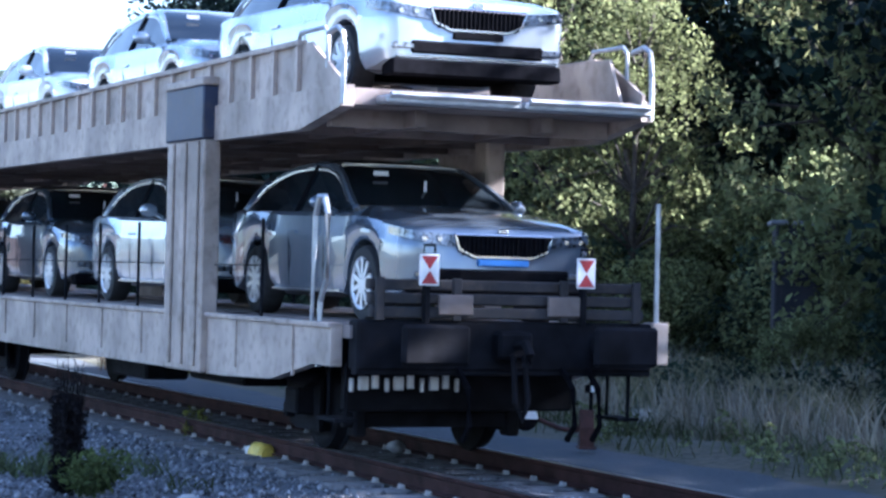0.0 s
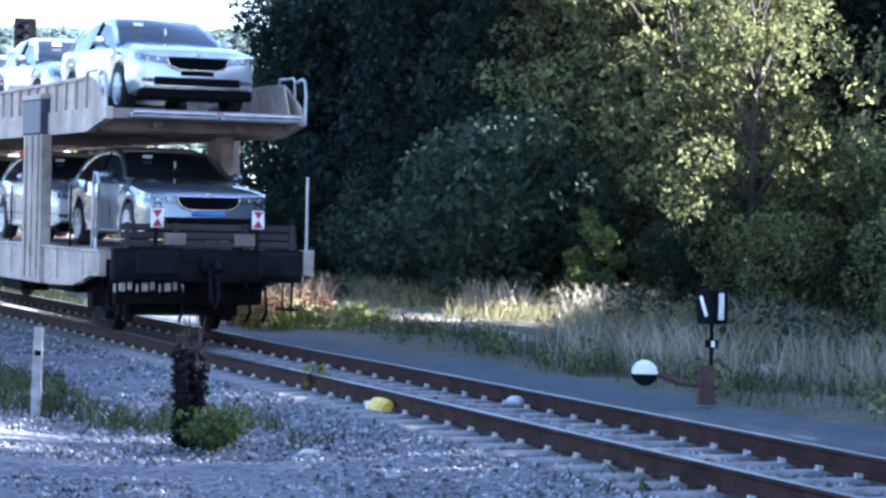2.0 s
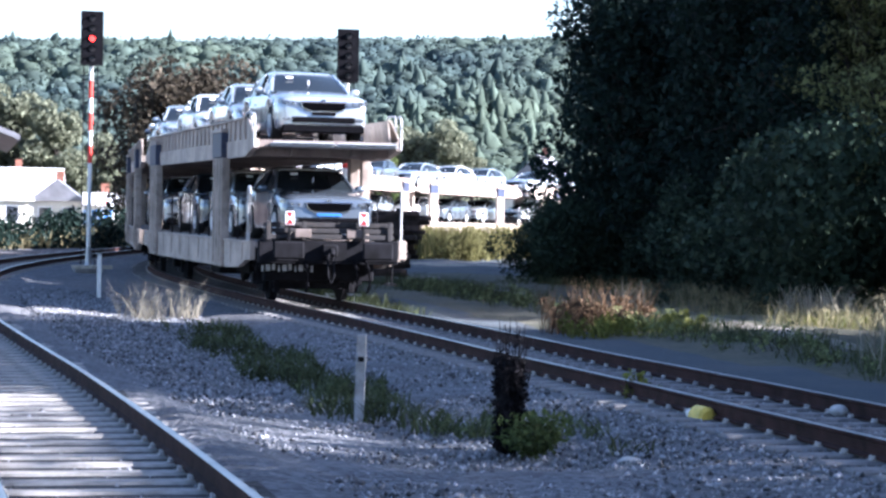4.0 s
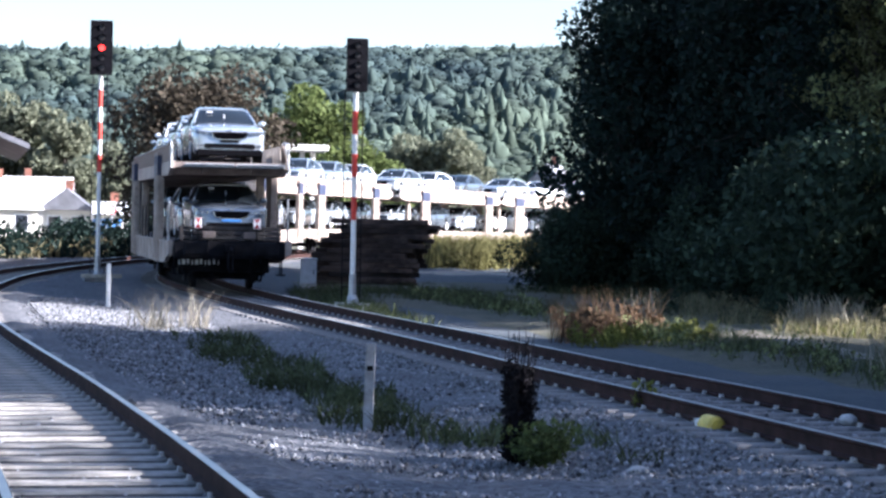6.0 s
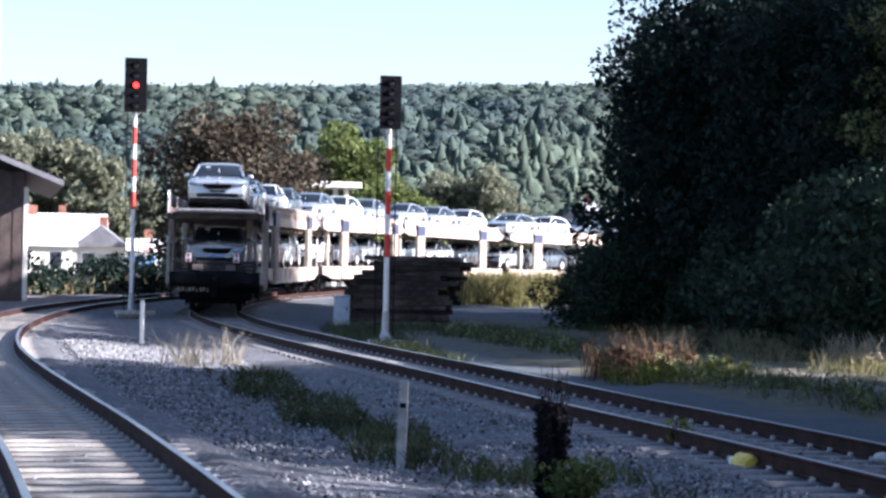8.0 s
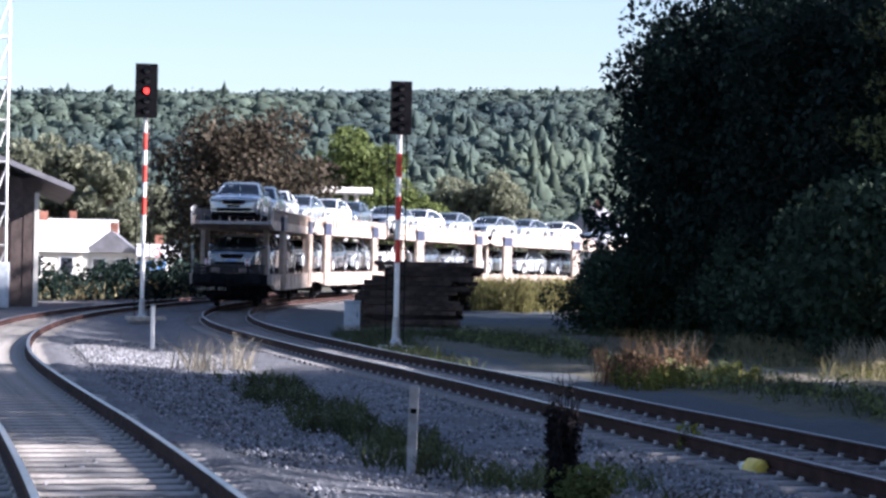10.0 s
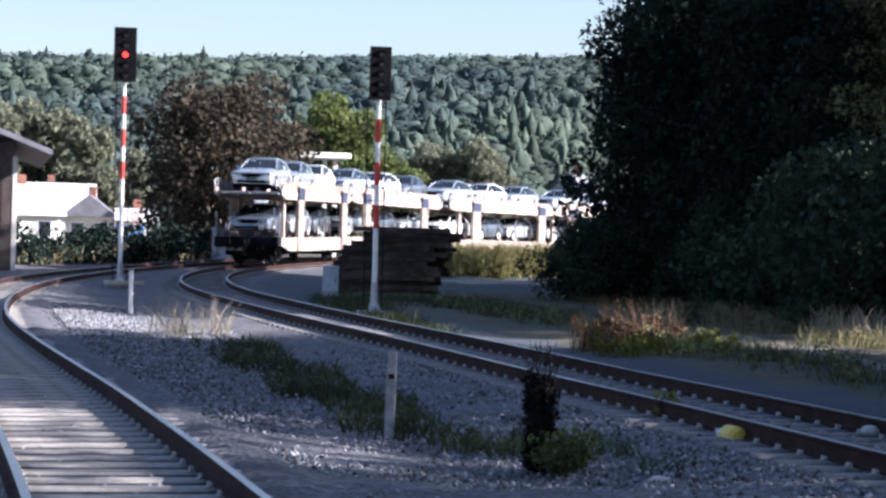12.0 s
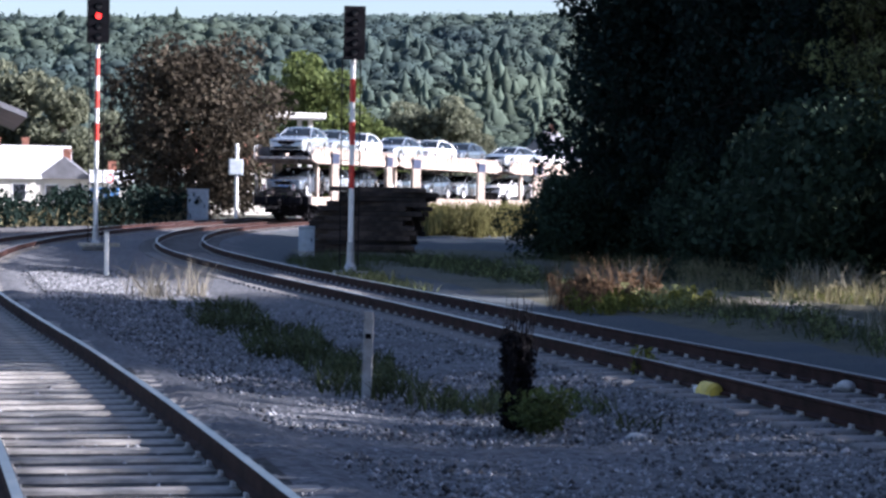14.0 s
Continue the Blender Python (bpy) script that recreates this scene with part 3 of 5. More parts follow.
    for y in (2.3, 14.6):
        if not sets:
            sets.append(part("wheelset", axle_bm, M_DARKSTEEL, wagon, "dark steel wheelset"))
            sets[0].matrix_basis = pose(0, y, 0.17 + 0.46)
        else:
            sets.append(again("wheelset", sets[0], wagon, pose(0, y, 0.63)))
    return wagon


def build_marker(wagon, x):
    """Red and white tail board on a bracket."""
    board = part("tail_board", box(bmesh.new(), x - 0.088, x + 0.088, -0.12, -0.105, 1.715, 1.975, 0.004), M_FILM, wagon, "white tail board with red triangles")
    for z0, z1 in ((1.96, 1.85), (1.73, 1.84)):
        bm = bmesh.new()
        a = [bm.verts.new(p) for p in ((x - 0.074, -0.1245, z0), (x + 0.074, -0.1245, z0), (x, -0.1245, z1))]
        b = [bm.verts.new((v.co.x, -0.121, v.co.z)) for v in a]
        bm.faces.new(a)
        for i in range(3):
            bm.faces.new((a[i], b[i], b[(i + 1) % 3], a[(i + 1) % 3]))
        part("red_triangle", bm, M_BOARDRED, board)
    bm = box(bmesh.new(), x - 0.02, x + 0.02, -0.10, -0.02, 1.40, 1.98)
    tube(bm, [(x - 0.05, -0.11, 1.99), (x - 0.05, -0.11, 2.05), (x + 0.05, -0.11, 2.05), (x + 0.05, -0.11, 1.99)], 0.012, 5)
    part("bracket", bm, M_DARKSTEEL, board)

# ---- ground ----
def ground_mat(name, c1, c2, stone, bump, tint=None):
    """Loose ground: stones of mixed tone over fine grit, with wider patches."""
    m = bpy.data.materials.new(name)
    m.use_nodes = True
    n, l = m.node_tree.nodes, m.node_tree.links
    b = n["Principled BSDF"]
    b.inputs["Roughness"].default_value = 0.9
    tc = n.new("ShaderNodeTexCoord")
    v = n.new("ShaderNodeTexVoronoi")
    v.inputs["Scale"].default_value = stone
    l.new(tc.outputs["Object"], v.inputs["Vector"])
    bw = n.new("ShaderNodeRGBToBW")
    l.new(v.outputs["Color"], bw.inputs[0])
    big = n.new("ShaderNodeTexNoise")
    big.inputs["Scale"].default_value, big.inputs["Detail"].default_value = 0.6, 8
    l.new(tc.outputs["Object"], big.inputs["Vector"])
    mx = n.new("ShaderNodeMix")
    mx.data_type = "RGBA"
    mx.inputs[6].default_value, mx.inputs[7].default_value = (*c1, 1), (*c2, 1)
    l.new(bw.outputs[0], mx.inputs[0])
    m2 = n.new("ShaderNodeMix")
    m2.data_type = "RGBA"
    m2.inputs[7].default_value = (*(tint or c1), 1)
    mr = n.new("ShaderNodeMapRange")
    mr.inputs[1].default_value, mr.inputs[2].default_value, mr.inputs[4].default_value = 0.48, 0.72, 0.8
    l.new(big.outputs["Fac"], mr.inputs[0])
    l.new(mr.outputs[0], m2.inputs[0])
    l.new(mx.outputs[2], m2.inputs[6])
    l.new(m2.outputs[2], b.inputs["Base Color"])
    bp = n.new("ShaderNodeBump")
    bp.inputs["Strength"].default_value, bp.inputs["Distance"].default_value = bump, 0.04
    l.new(v.outputs["Distance"], bp.inputs["Height"])
    l.new(bp.outputs[0], b.inputs["Normal"])
    return m


M_BALLAST = ground_mat("grey track ballast", (0.024, 0.025, 0.031), (0.165, 0.168, 0.182), 15, 0.8, (0.058, 0.058, 0.064))
M_CINDER = ground_mat("fine grey cess gravel", (0.028, 0.036, 0.044), (0.058, 0.074, 0.088), 40, 0.4, (0.075, 0.076, 0.08))
M_EARTH = ground_mat("dry grassy earth", (0.042, 0.042, 0.026), (0.10, 0.088, 0.056), 9, 0.6, (0.036, 0.043, 0.019))
# darker ballast laid between the second track's sleepers
M_BEDDARK = ground_mat("darker bed ballast", (0.012, 0.011, 0.011), (0.045, 0.042, 0.04), 15, 1.0, (0.028, 0.025, 0.023))
M_SAND = ground_mat("pale sandy path", (0.17, 0.15, 0.12), (0.34, 0.30, 0.25), 9, 0.5, (0.10, 0.09, 0.055))


def second_x(y):
    return sum(curve_at(y + k, SECOND) for k in (-6, -4, -2, 0, 2, 4, 6)) / 7


def track_x(y):
    return float(np.interp(y, LINE[:, 1], LINE[:, 0]))


def zone(x, y):
    w = 0.5 * noise.noise(Vector((x * 0.5, y * 0.25, 3.0)))
    r = x - track_x(y) if y < 180 else 99
    if abs(x - second_x(y)) < 1.0 and y < 100:
        return 4
    if 10.0 + w < x < 15.5 + w and 87.5 + w < y < 93.5 + w:
        return 3
    if y > 125 and r > 6:
        return 2
    if r > 1.9 + 0.3 * w and r < 3.9 + w:
        return 1
    if 6.9 + 0.7 * w < r < 8.1 + 0.7 * w and y < 75:
        return 3
    if r >= 3.9 + w:
        return 2 if y < 78 or r > 20 else 1
    if x < second_x(y) - 12:
        return 2
    return 0


def build_ground():
    xs = np.concatenate([[-900, -400, -150, -70, -40], np.arange(-30, -12.1, 0.5), np.arange(-12, -3.1, 0.25), np.arange(-3, 40.1, 0.5), [45, 55, 75, 110, 180, 350, 900]])
    ys = np.concatenate([[-60, -30, -10, 0, 5], np.arange(8, 140.1, 0.5), [145, 155, 170, 190, 220, 260, 330, 450, 700, 1200, 3000]])
    nx, ny = len(xs), len(ys)
    verts = []
    for y in ys:
        for x in xs:
            r = abs(x - (track_x(y) if y < 180 else 60))
            q = abs(x - second_x(y)) if y < 150 else 60
            d = min(r, q)
            z = land(y) - 0.05 - 0.10 * min(1, max(0, (d - 1.5) / 1.5)) + 0.05 * min(1, max(0.2, d - 0.8)) * noise.noise(Vector((x * 0.7, y * 0.7, 0)))
            if q < 1.1:
                z = land(y) - 0.024 + 0.008 * noise.noise(Vector((x * 2, y * 2, 5)))
            elif q < 2.2:
                z += 0.075 * max(0, 1 - abs(q - 1.25) / 0.45)
            if x - track_x(min(y, 170)) > 4.5 and y < 110:
                z += 0.12 * noise.noise(Vector((x * 0.3, y * 0.3, 7))) + 0.05
            verts.append((x, y, z))
    faces = [(j * nx + i, j * nx + i + 1, (j + 1) * nx + i + 1, (j + 1) * nx + i) for j in range(ny - 1) for i in range(nx - 1)]
    me = bpy.data.meshes.new("ground")
    me.from_pydata(verts, [], faces)
    for m in (M_BALLAST, M_CINDER, M_EARTH, M_SAND, M_BEDDARK):
        me.materials.append(m)
    k = 0
    for j in range(ny - 1):
        for i in range(nx - 1):
            me.polygons[k].material_index = zone((xs[i] + xs[i + 1]) / 2, (ys[j] + ys[j + 1]) / 2)
            k += 1
    me.polygons.foreach_set("use_smooth", [True] * len(me.polygons))
    return tagged(new("ground", me), "grey ballast bed with dry grass and a sandy path", "ground", kind="structure")


build_ground()

# ---- tracks: rails swept along the line, sleepers and clips ----
RAIL_PROFILE = [(-0.062, 0.0), (-0.062, 0.014), (-0.011, 0.034), (-0.011, 0.128), (-0.034, 0.14), (-0.035, 0.168), (0.035, 0.168), (0.034, 0.14), (0.011, 0.128), (0.011, 0.034), (0.062, 0.014), (0.062, 0.0)]


def rail_bm(points, profile):
    """points: (place, heading)."""
    rows = []
    for p, h in points:
        rows.append([(p.x + u * math.cos(h), p.y - u * math.sin(h), p.z + w) for u, w in profile])
    bm = bmesh.new()
    rings = [[bm.verts.new(q) for q in row] for row in rows]
    n = len(profile)
    for a, b in zip(rings, rings[1:]):
        for k in range(n):
            bm.faces.new((a[k], b[k], b[(k + 1) % n], a[(k + 1) % n]))
    bm.faces.new(rings[0])
    bm.faces.new(rings[-1][::-1])
    bmesh.ops.recalc_face_normals(bm, faces=bm.faces)
    return bm


def second_line(y, side=0.0):
    h = math.atan2(second_x(y + 1) - second_x(y - 1), 2)
    return Vector((second_x(y) + side * math.cos(h), y - side * math.sin(h), land(y))), h


def build_track(name, label, place, a0, a1, pitch, sleeper_mat, near):
    track = thing(name, label, "railway track", kind="structure")
    for s in (-0.7535, 0.7535):
        pts = [place(a, s) for a in np.arange(a0, a1, 1.5)]
        rail = part("rail", rail_bm(pts, RAIL_PROFILE), M_RAILRUST, track, "rust brown steel rail")
        top = [(-0.033, 0.1685), (-0.028, 0.1725), (0.028, 0.1725), (0.033, 0.1685)]
        part("rail_head", rail_bm(pts, top), M_RAILTOP, rail, "worn bright running surface")
    bm = box(bmesh.new(), -1.30, 1.30, -0.13, 0.13, -0.2, -0.005, 0.02)
    sl, clip, rest, rest_clip = None, None, bmesh.new(), bmesh.new()
    a = a0
    while a < a1:
        p, h = place(a, 0)
        m = Matrix.Translation(p) @ Matrix.Rotation(-h, 4, "Z")
        if near[0] < a < near[1]:
            if sl is None:
                sl = part("sleeper", bm, sleeper_mat, track)
                cb = bmesh.new()
                for s in (-0.7535, 0.7535):
                    for e in (-1, 1):
                        x = s + e * 0.088
                        box(cb, x - 0.034, x + 0.034, -0.03, 0.03, -0.006, 0.006, 0.003)
                        for yb in (-0.035, 0.035):
                            box(cb, x - 0.013, x + 0.013, yb - 0.014, yb + 0.014, 0.004, 0.036, 0.004)
                clip = part("rail_clip", cb, M_CLIP, sl)
                sl.matrix_basis = m
            else:
                o = again("sleeper", sl, track, m)
                again("rail_clip", clip, o, Matrix.Identity(4))
        else:
            box(rest, -1.30, 1.30, -0.13, 0.13, -0.2, -0.005, 0.0, m)
            for s in (-0.84, -0.666, 0.666, 0.84):
                box(rest_clip, s - 0.025, s + 0.025, -0.04, 0.04, -0.005, 0.028, 0.0, m)
        a += pitch
    tagged(part("far_sleepers", rest, sleeper_mat, track), kind="stuff")
    tagged(part("far_clips", rest_clip, M_CLIP, track), kind="stuff")
    return track


build_track("railway_track", "rust brown curving railway track on concrete sleepers", lambda a, s: on_line(a, s), -8, 270, 0.6, M_SLEEPER, (12, 70))
build_track("railway_track", "railway track beside the platform on pale concrete sleepers", second_line, -20, 150, 0.6, M_SLEEPER2, (9, 60))

# ---- trees ----
M_BARK = mat("grey brown bark", (0.045, 0.035, 0.028), 0.9, var=0.3, scale=8, bump=0.6, bump_scale=25)
# near-black green: the inner shade of the wood is put into the colour
M_LEAF_DARK = leaf_mat("shade-dark green leaves", (0.012, 0.022, 0.018), 0.25, 0.15)
M_LEAF_MID = leaf_mat("olive green leaves", (0.175, 0.195, 0.09), 0.75, 0.5)
M_LEAF_LIGHT = leaf_mat("bright green leaves", (0.10, 0.128, 0.045), 0.4, 0.4)
M_LEAF_OLIVE = leaf_mat("light olive leaves", (0.15, 0.155, 0.072), 0.75, 0.6)
M_LEAF_EDGE = leaf_mat("sunlit edge leaves", (0.14, 0.154, 0.068), 0.75, 0.55)
M_LEAF_WILLOW = leaf_mat("blue green willow leaves", (0.033, 0.051, 0.034), 0.4, 0.25)
M_LEAF_BROWN = leaf_mat("brownish leaves", (0.060, 0.050, 0.037), 0.45, 0.3)
M_LEAF_PALE = leaf_mat("pale green leaves", (0.155, 0.168, 0.118), 0.35, 0.4)


def leaves_mesh(clumps, count, size, rng, flat=0.5):
    """Small bent leaves scattered in the outer part of each clump."""
    n = count
    c = np.array([k[:3] for k in clumps])
    r = np.array([k[3] for k in clumps])
    pick = rng.choice(len(clumps), n, p=r ** 2 / np.sum(r ** 2))
    d = rng.normal(size=(n, 3))
    d /= np.linalg.norm(d, axis=1)[:, None]
    rad = r[pick] * (0.55 + 0.5 * rng.random(n) ** 0.6)
    p = c[pick] + d * rad[:, None] * np.array([1, 1, 0.8])
    t1 = rng.normal(size=(n, 3))
    t1 /= np.linalg.norm(t1, axis=1)[:, None]
    nn = d * 0.6 + rng.normal(size=(n, 3)) * 0.6
    t2 = np.cross(nn, t1)
    t2 /= np.linalg.norm(t2, axis=1)[:, None] + 1e-9
    s = size * (0.5 + rng.random(n))[:, None]
    a, b = t1 * s, t2 * s * 0.55
    bend = np.cross(a, b)
    bend /= np.linalg.norm(bend, axis=1)[:, None] + 1e-9
    v = np.stack([p - a, p + b + bend * s * 0.15, p + a, p - b + bend * s * 0.15], 1).reshape(-1, 3)
    idx = np.arange(n * 4).reshape(-1, 4)
    f = np.concatenate([idx[:, [0, 1, 2]], idx[:, [0, 2, 3]]])
    me = bpy.data.meshes.new("crown")
    me.vertices.add(len(v))
    me.vertices.foreach_set("co", v.ravel())
    me.loops.add(len(f) * 3)
    me.loops.foreach_set("vertex_index", f.ravel())
    me.polygons.add(len(f))
    me.polygons.foreach_set("loop_start", np.arange(len(f)) * 3)
    me.update(calc_edges=True)
    return me


def build_tree(name, label, height, width, seed, leaf, count, size, low=0.15, group="", clumps_n=26, puff=1.0):
    """Tapered trunk, limbs that end in clumps of leaves."""
    rng = np.random.default_rng(seed)
    tree = thing(name, label, "tree" if "tree" in name else "bush", group)
    bm = bmesh.new()
    r0 = 0.014 * height
    lean = rng.normal(size=2) * 0.03 * height
    spine = [Vector((lean[0] * k * k, lean[1] * k * k, height * 0.86 * k)) for k in np.linspace(0, 1, 7)]
    tube(bm, spine, [r0 * (1.0 - 0.85 * k) for k in np.linspace(0, 1, 7)], 7)
    clumps = []
    for i in range(clumps_n):
        k = low + (1 - low) * (i + rng.random()) / clumps_n
        ang = i * 2.4 + rng.normal() * 0.5
        shape = math.sin(math.pi * min(1, (k - low * 0.6) / (1.12 - low * 0.6)) ** 0.8)
        reach = width * 0.5 * (0.25 + 0.75 * shape) * (0.55 + 0.5 * rng.random())
        start = spine[min(6, int(k * 5.5))]
        tip = Vector((start.x + math.cos(ang) * reach, start.y + math.sin(ang) * reach, height * (k * 0.93) + 0.05 * height * rng.normal()))
        tip.z = max(tip.z, 0.3)
        mid = (start + tip) / 2 + Vector((0, 0, 0.04 * height))
        tube(bm, [start, mid, tip], [r0 * 0.32, r0 * 0.2, r0 * 0.06], 5)
        clumps.append((*tip, puff * width * (0.13 + 0.10 * rng.random())))
        clumps.append((*mid, puff * width * (0.10 + 0.08 * rng.random())))
    clumps.append((*spine[-1], width * 0.16))
    part("trunk", bm, M_BARK, tree)
    me = leaves_mesh(clumps, count, size, rng)
    me.materials.append(leaf)
    link(new("crown", me), tree)
    return tree


def place_copies(first, places):
    for k, (x, y, turn, s) in enumerate(places):
        m = pose(x, y, land(y) - 0.12, 0, 0, turn)
        if k == 0:
            first.matrix_basis = m @ Matrix.Diagonal((s, s, s, 1))
        else:
            o = copy_thing(first, m)
            o.scale = (s, s, s)


rng_t = random.Random(5)


olive = build_tree("tree", "tall olive green tree at the edge of the wood", 13.0, 6.8, 12, M_LEAF_EDGE, 12000, 0.095, 0.06, "trees of the wood", 52, 0.62)
slim = build_tree("tree", "slender birch-like tree with hanging light leaves", 14.0, 5.6, 13, M_LEAF_OLIVE, 11500, 0.085, 0.08, "trees of the wood", 52, 0.6)
dark = build_tree("tree", "tall dense tree in the wood with shade-darkened leaves", 13.0, 7.6, 11, M_LEAF_DARK, 16000, 0.14, 0.05, "dark trees of the wood", 46)
shrub = build_tree("bush", "rounded bluish green willow bush at the wood's edge", 4.2, 5.0, 21, M_LEAF_WILLOW, 12000, 0.10, 0.03, "bushes at the wood's edge", 34)
sapling = build_tree("bush", "bright yellow green sapling beside the path", 2.2, 1.1, 22, M_LEAF_LIGHT, 1500, 0.07, 0.15, "bushes at the wood's edge", 12)
edge = [(15.0 + rng_t.uniform(-0.5, 1.0), 34.5 + 2.4 * k, rng_t.uniform(0, 360), rng_t.uniform(0.60, 0.65) if 1 < k < 6 else rng_t.uniform(0.76, 0.80) if k > 7 else rng_t.uniform(0.92, 0.98)) for k in range(10) if k not in (2, 3)]
# never in view: trees added to throw shade over ballast and wagons
unseen = [(15.2 + rng_t.uniform(-0.4, 1.2), -6 + 2.7 * k + rng_t.uniform(-0.6, 0.6), rng_t.uniform(0, 360), (0.80 if k in (5, 8, 11) else rng_t.uniform(0.94, 1.03))) for k in range(15)]
place_copies(olive, edge[0::2] + unseen[7::2])
place_copies(slim, edge[1::2] + [(19.5, 53, 40, 0.9), (20.5, 44, 90, 0.8)])
# second row at x 19 and the outsized trees are added shade casters too
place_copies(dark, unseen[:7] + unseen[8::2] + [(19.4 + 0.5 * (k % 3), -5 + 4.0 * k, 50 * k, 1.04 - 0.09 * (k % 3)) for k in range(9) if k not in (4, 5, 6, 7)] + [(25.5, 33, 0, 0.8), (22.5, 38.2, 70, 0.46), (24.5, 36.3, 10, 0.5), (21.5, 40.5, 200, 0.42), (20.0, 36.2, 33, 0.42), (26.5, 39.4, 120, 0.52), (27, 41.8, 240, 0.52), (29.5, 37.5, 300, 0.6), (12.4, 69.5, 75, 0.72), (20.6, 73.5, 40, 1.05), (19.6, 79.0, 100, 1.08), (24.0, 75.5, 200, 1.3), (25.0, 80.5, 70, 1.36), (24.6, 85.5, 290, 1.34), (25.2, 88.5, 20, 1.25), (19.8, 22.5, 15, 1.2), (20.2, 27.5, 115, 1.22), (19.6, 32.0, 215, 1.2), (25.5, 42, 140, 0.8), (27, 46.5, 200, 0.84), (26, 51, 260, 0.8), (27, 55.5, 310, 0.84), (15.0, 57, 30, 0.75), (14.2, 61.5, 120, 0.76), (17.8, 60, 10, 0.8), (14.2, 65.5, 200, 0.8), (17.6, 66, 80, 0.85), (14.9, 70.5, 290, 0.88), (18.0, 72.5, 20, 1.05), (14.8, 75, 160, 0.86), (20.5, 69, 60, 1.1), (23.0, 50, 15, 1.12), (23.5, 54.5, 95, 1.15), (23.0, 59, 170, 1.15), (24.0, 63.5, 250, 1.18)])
place_copies(shrub, [(11.6, 50.5, 0, 1.0), (12.5, 56, 120, 0.8), (12.6, 62, 60, 0.75), (12.3, 68, 200, 0.7), (13.0, 73.5, 10, 0.62), (14.2, 45, 210, 0.62), (16.8, 41.5, 80, 0.6), (15.4, 33, 300, 0.62), (15.0, 27, 30, 0.7), (15.6, 21, 150, 0.7), (16.0, 15, 80, 0.8), (10.1, 69.0, 99, 0.6), (11.2, 71.5, 199, 0.62)])
filler = build_tree("bush", "tall dull olive bush inside the wood", 4.6, 5.0, 23, M_LEAF_MID, 12000, 0.09, 0.03, "bushes at the wood's edge", 34)
place_copies(filler, [(18.6, 37.2, 40, 1.0), (19.2, 39.6, 130, 1.1), (19.0, 42.2, 250, 1.05), (17.6, 44.5, 310, 0.9), (22.5, 41.0, 10, 1.3), (18.4, 34.6, 190, 1.0), (16.4, 39.8, 75, 0.6), (15.9, 36.6, 15, 0.55), (14.6, 43.2, 220, 0.5), (13.9, 36.4, 130, 0.28), (15.8, 36.2, 40, 0.34)])
place_copies(sapling, [(11.2, 44.5, 0, 1.0)])

# trees beyond the bend
place_copies(build_tree("tree", "broad brown-leaved tree beyond the bend", 10.8, 10.5, 31, M_LEAF_BROWN, 20000, 0.18, 0.12, "", 40), [(7.2, 146, 0, 1.0)])
place_copies(build_tree("tree", "round bright green tree beyond the train", 12.6, 8.2, 32, M_LEAF_LIGHT, 10000, 0.24, 0.15, "", 34), [(19.6, 182, 0, 1.0), (27, 196, 40, 0.66)])
place_copies(build_tree("tree", "pale grey green poplar among the houses", 13.0, 6.5, 33, M_LEAF_PALE, 9000, 0.28, 0.10, "pale trees of the town", 30),
             [(45.5, 252, 0, 1.0), (41.5, 254, 60, 0.95), (37.5, 256, 100, 0.86), (48.5, 258, 12, 0.92), (43.5, 262, 200, 0.95), (-6, 238, 20, 1.1), (-1.5, 242, 80, 1.15), (3, 236, 140, 1.0), (-11, 236, 200, 1.15), (51, 260, 220, 0.7), (33, 255, 310, 0.6), (8, 245, 10, 0.8)])
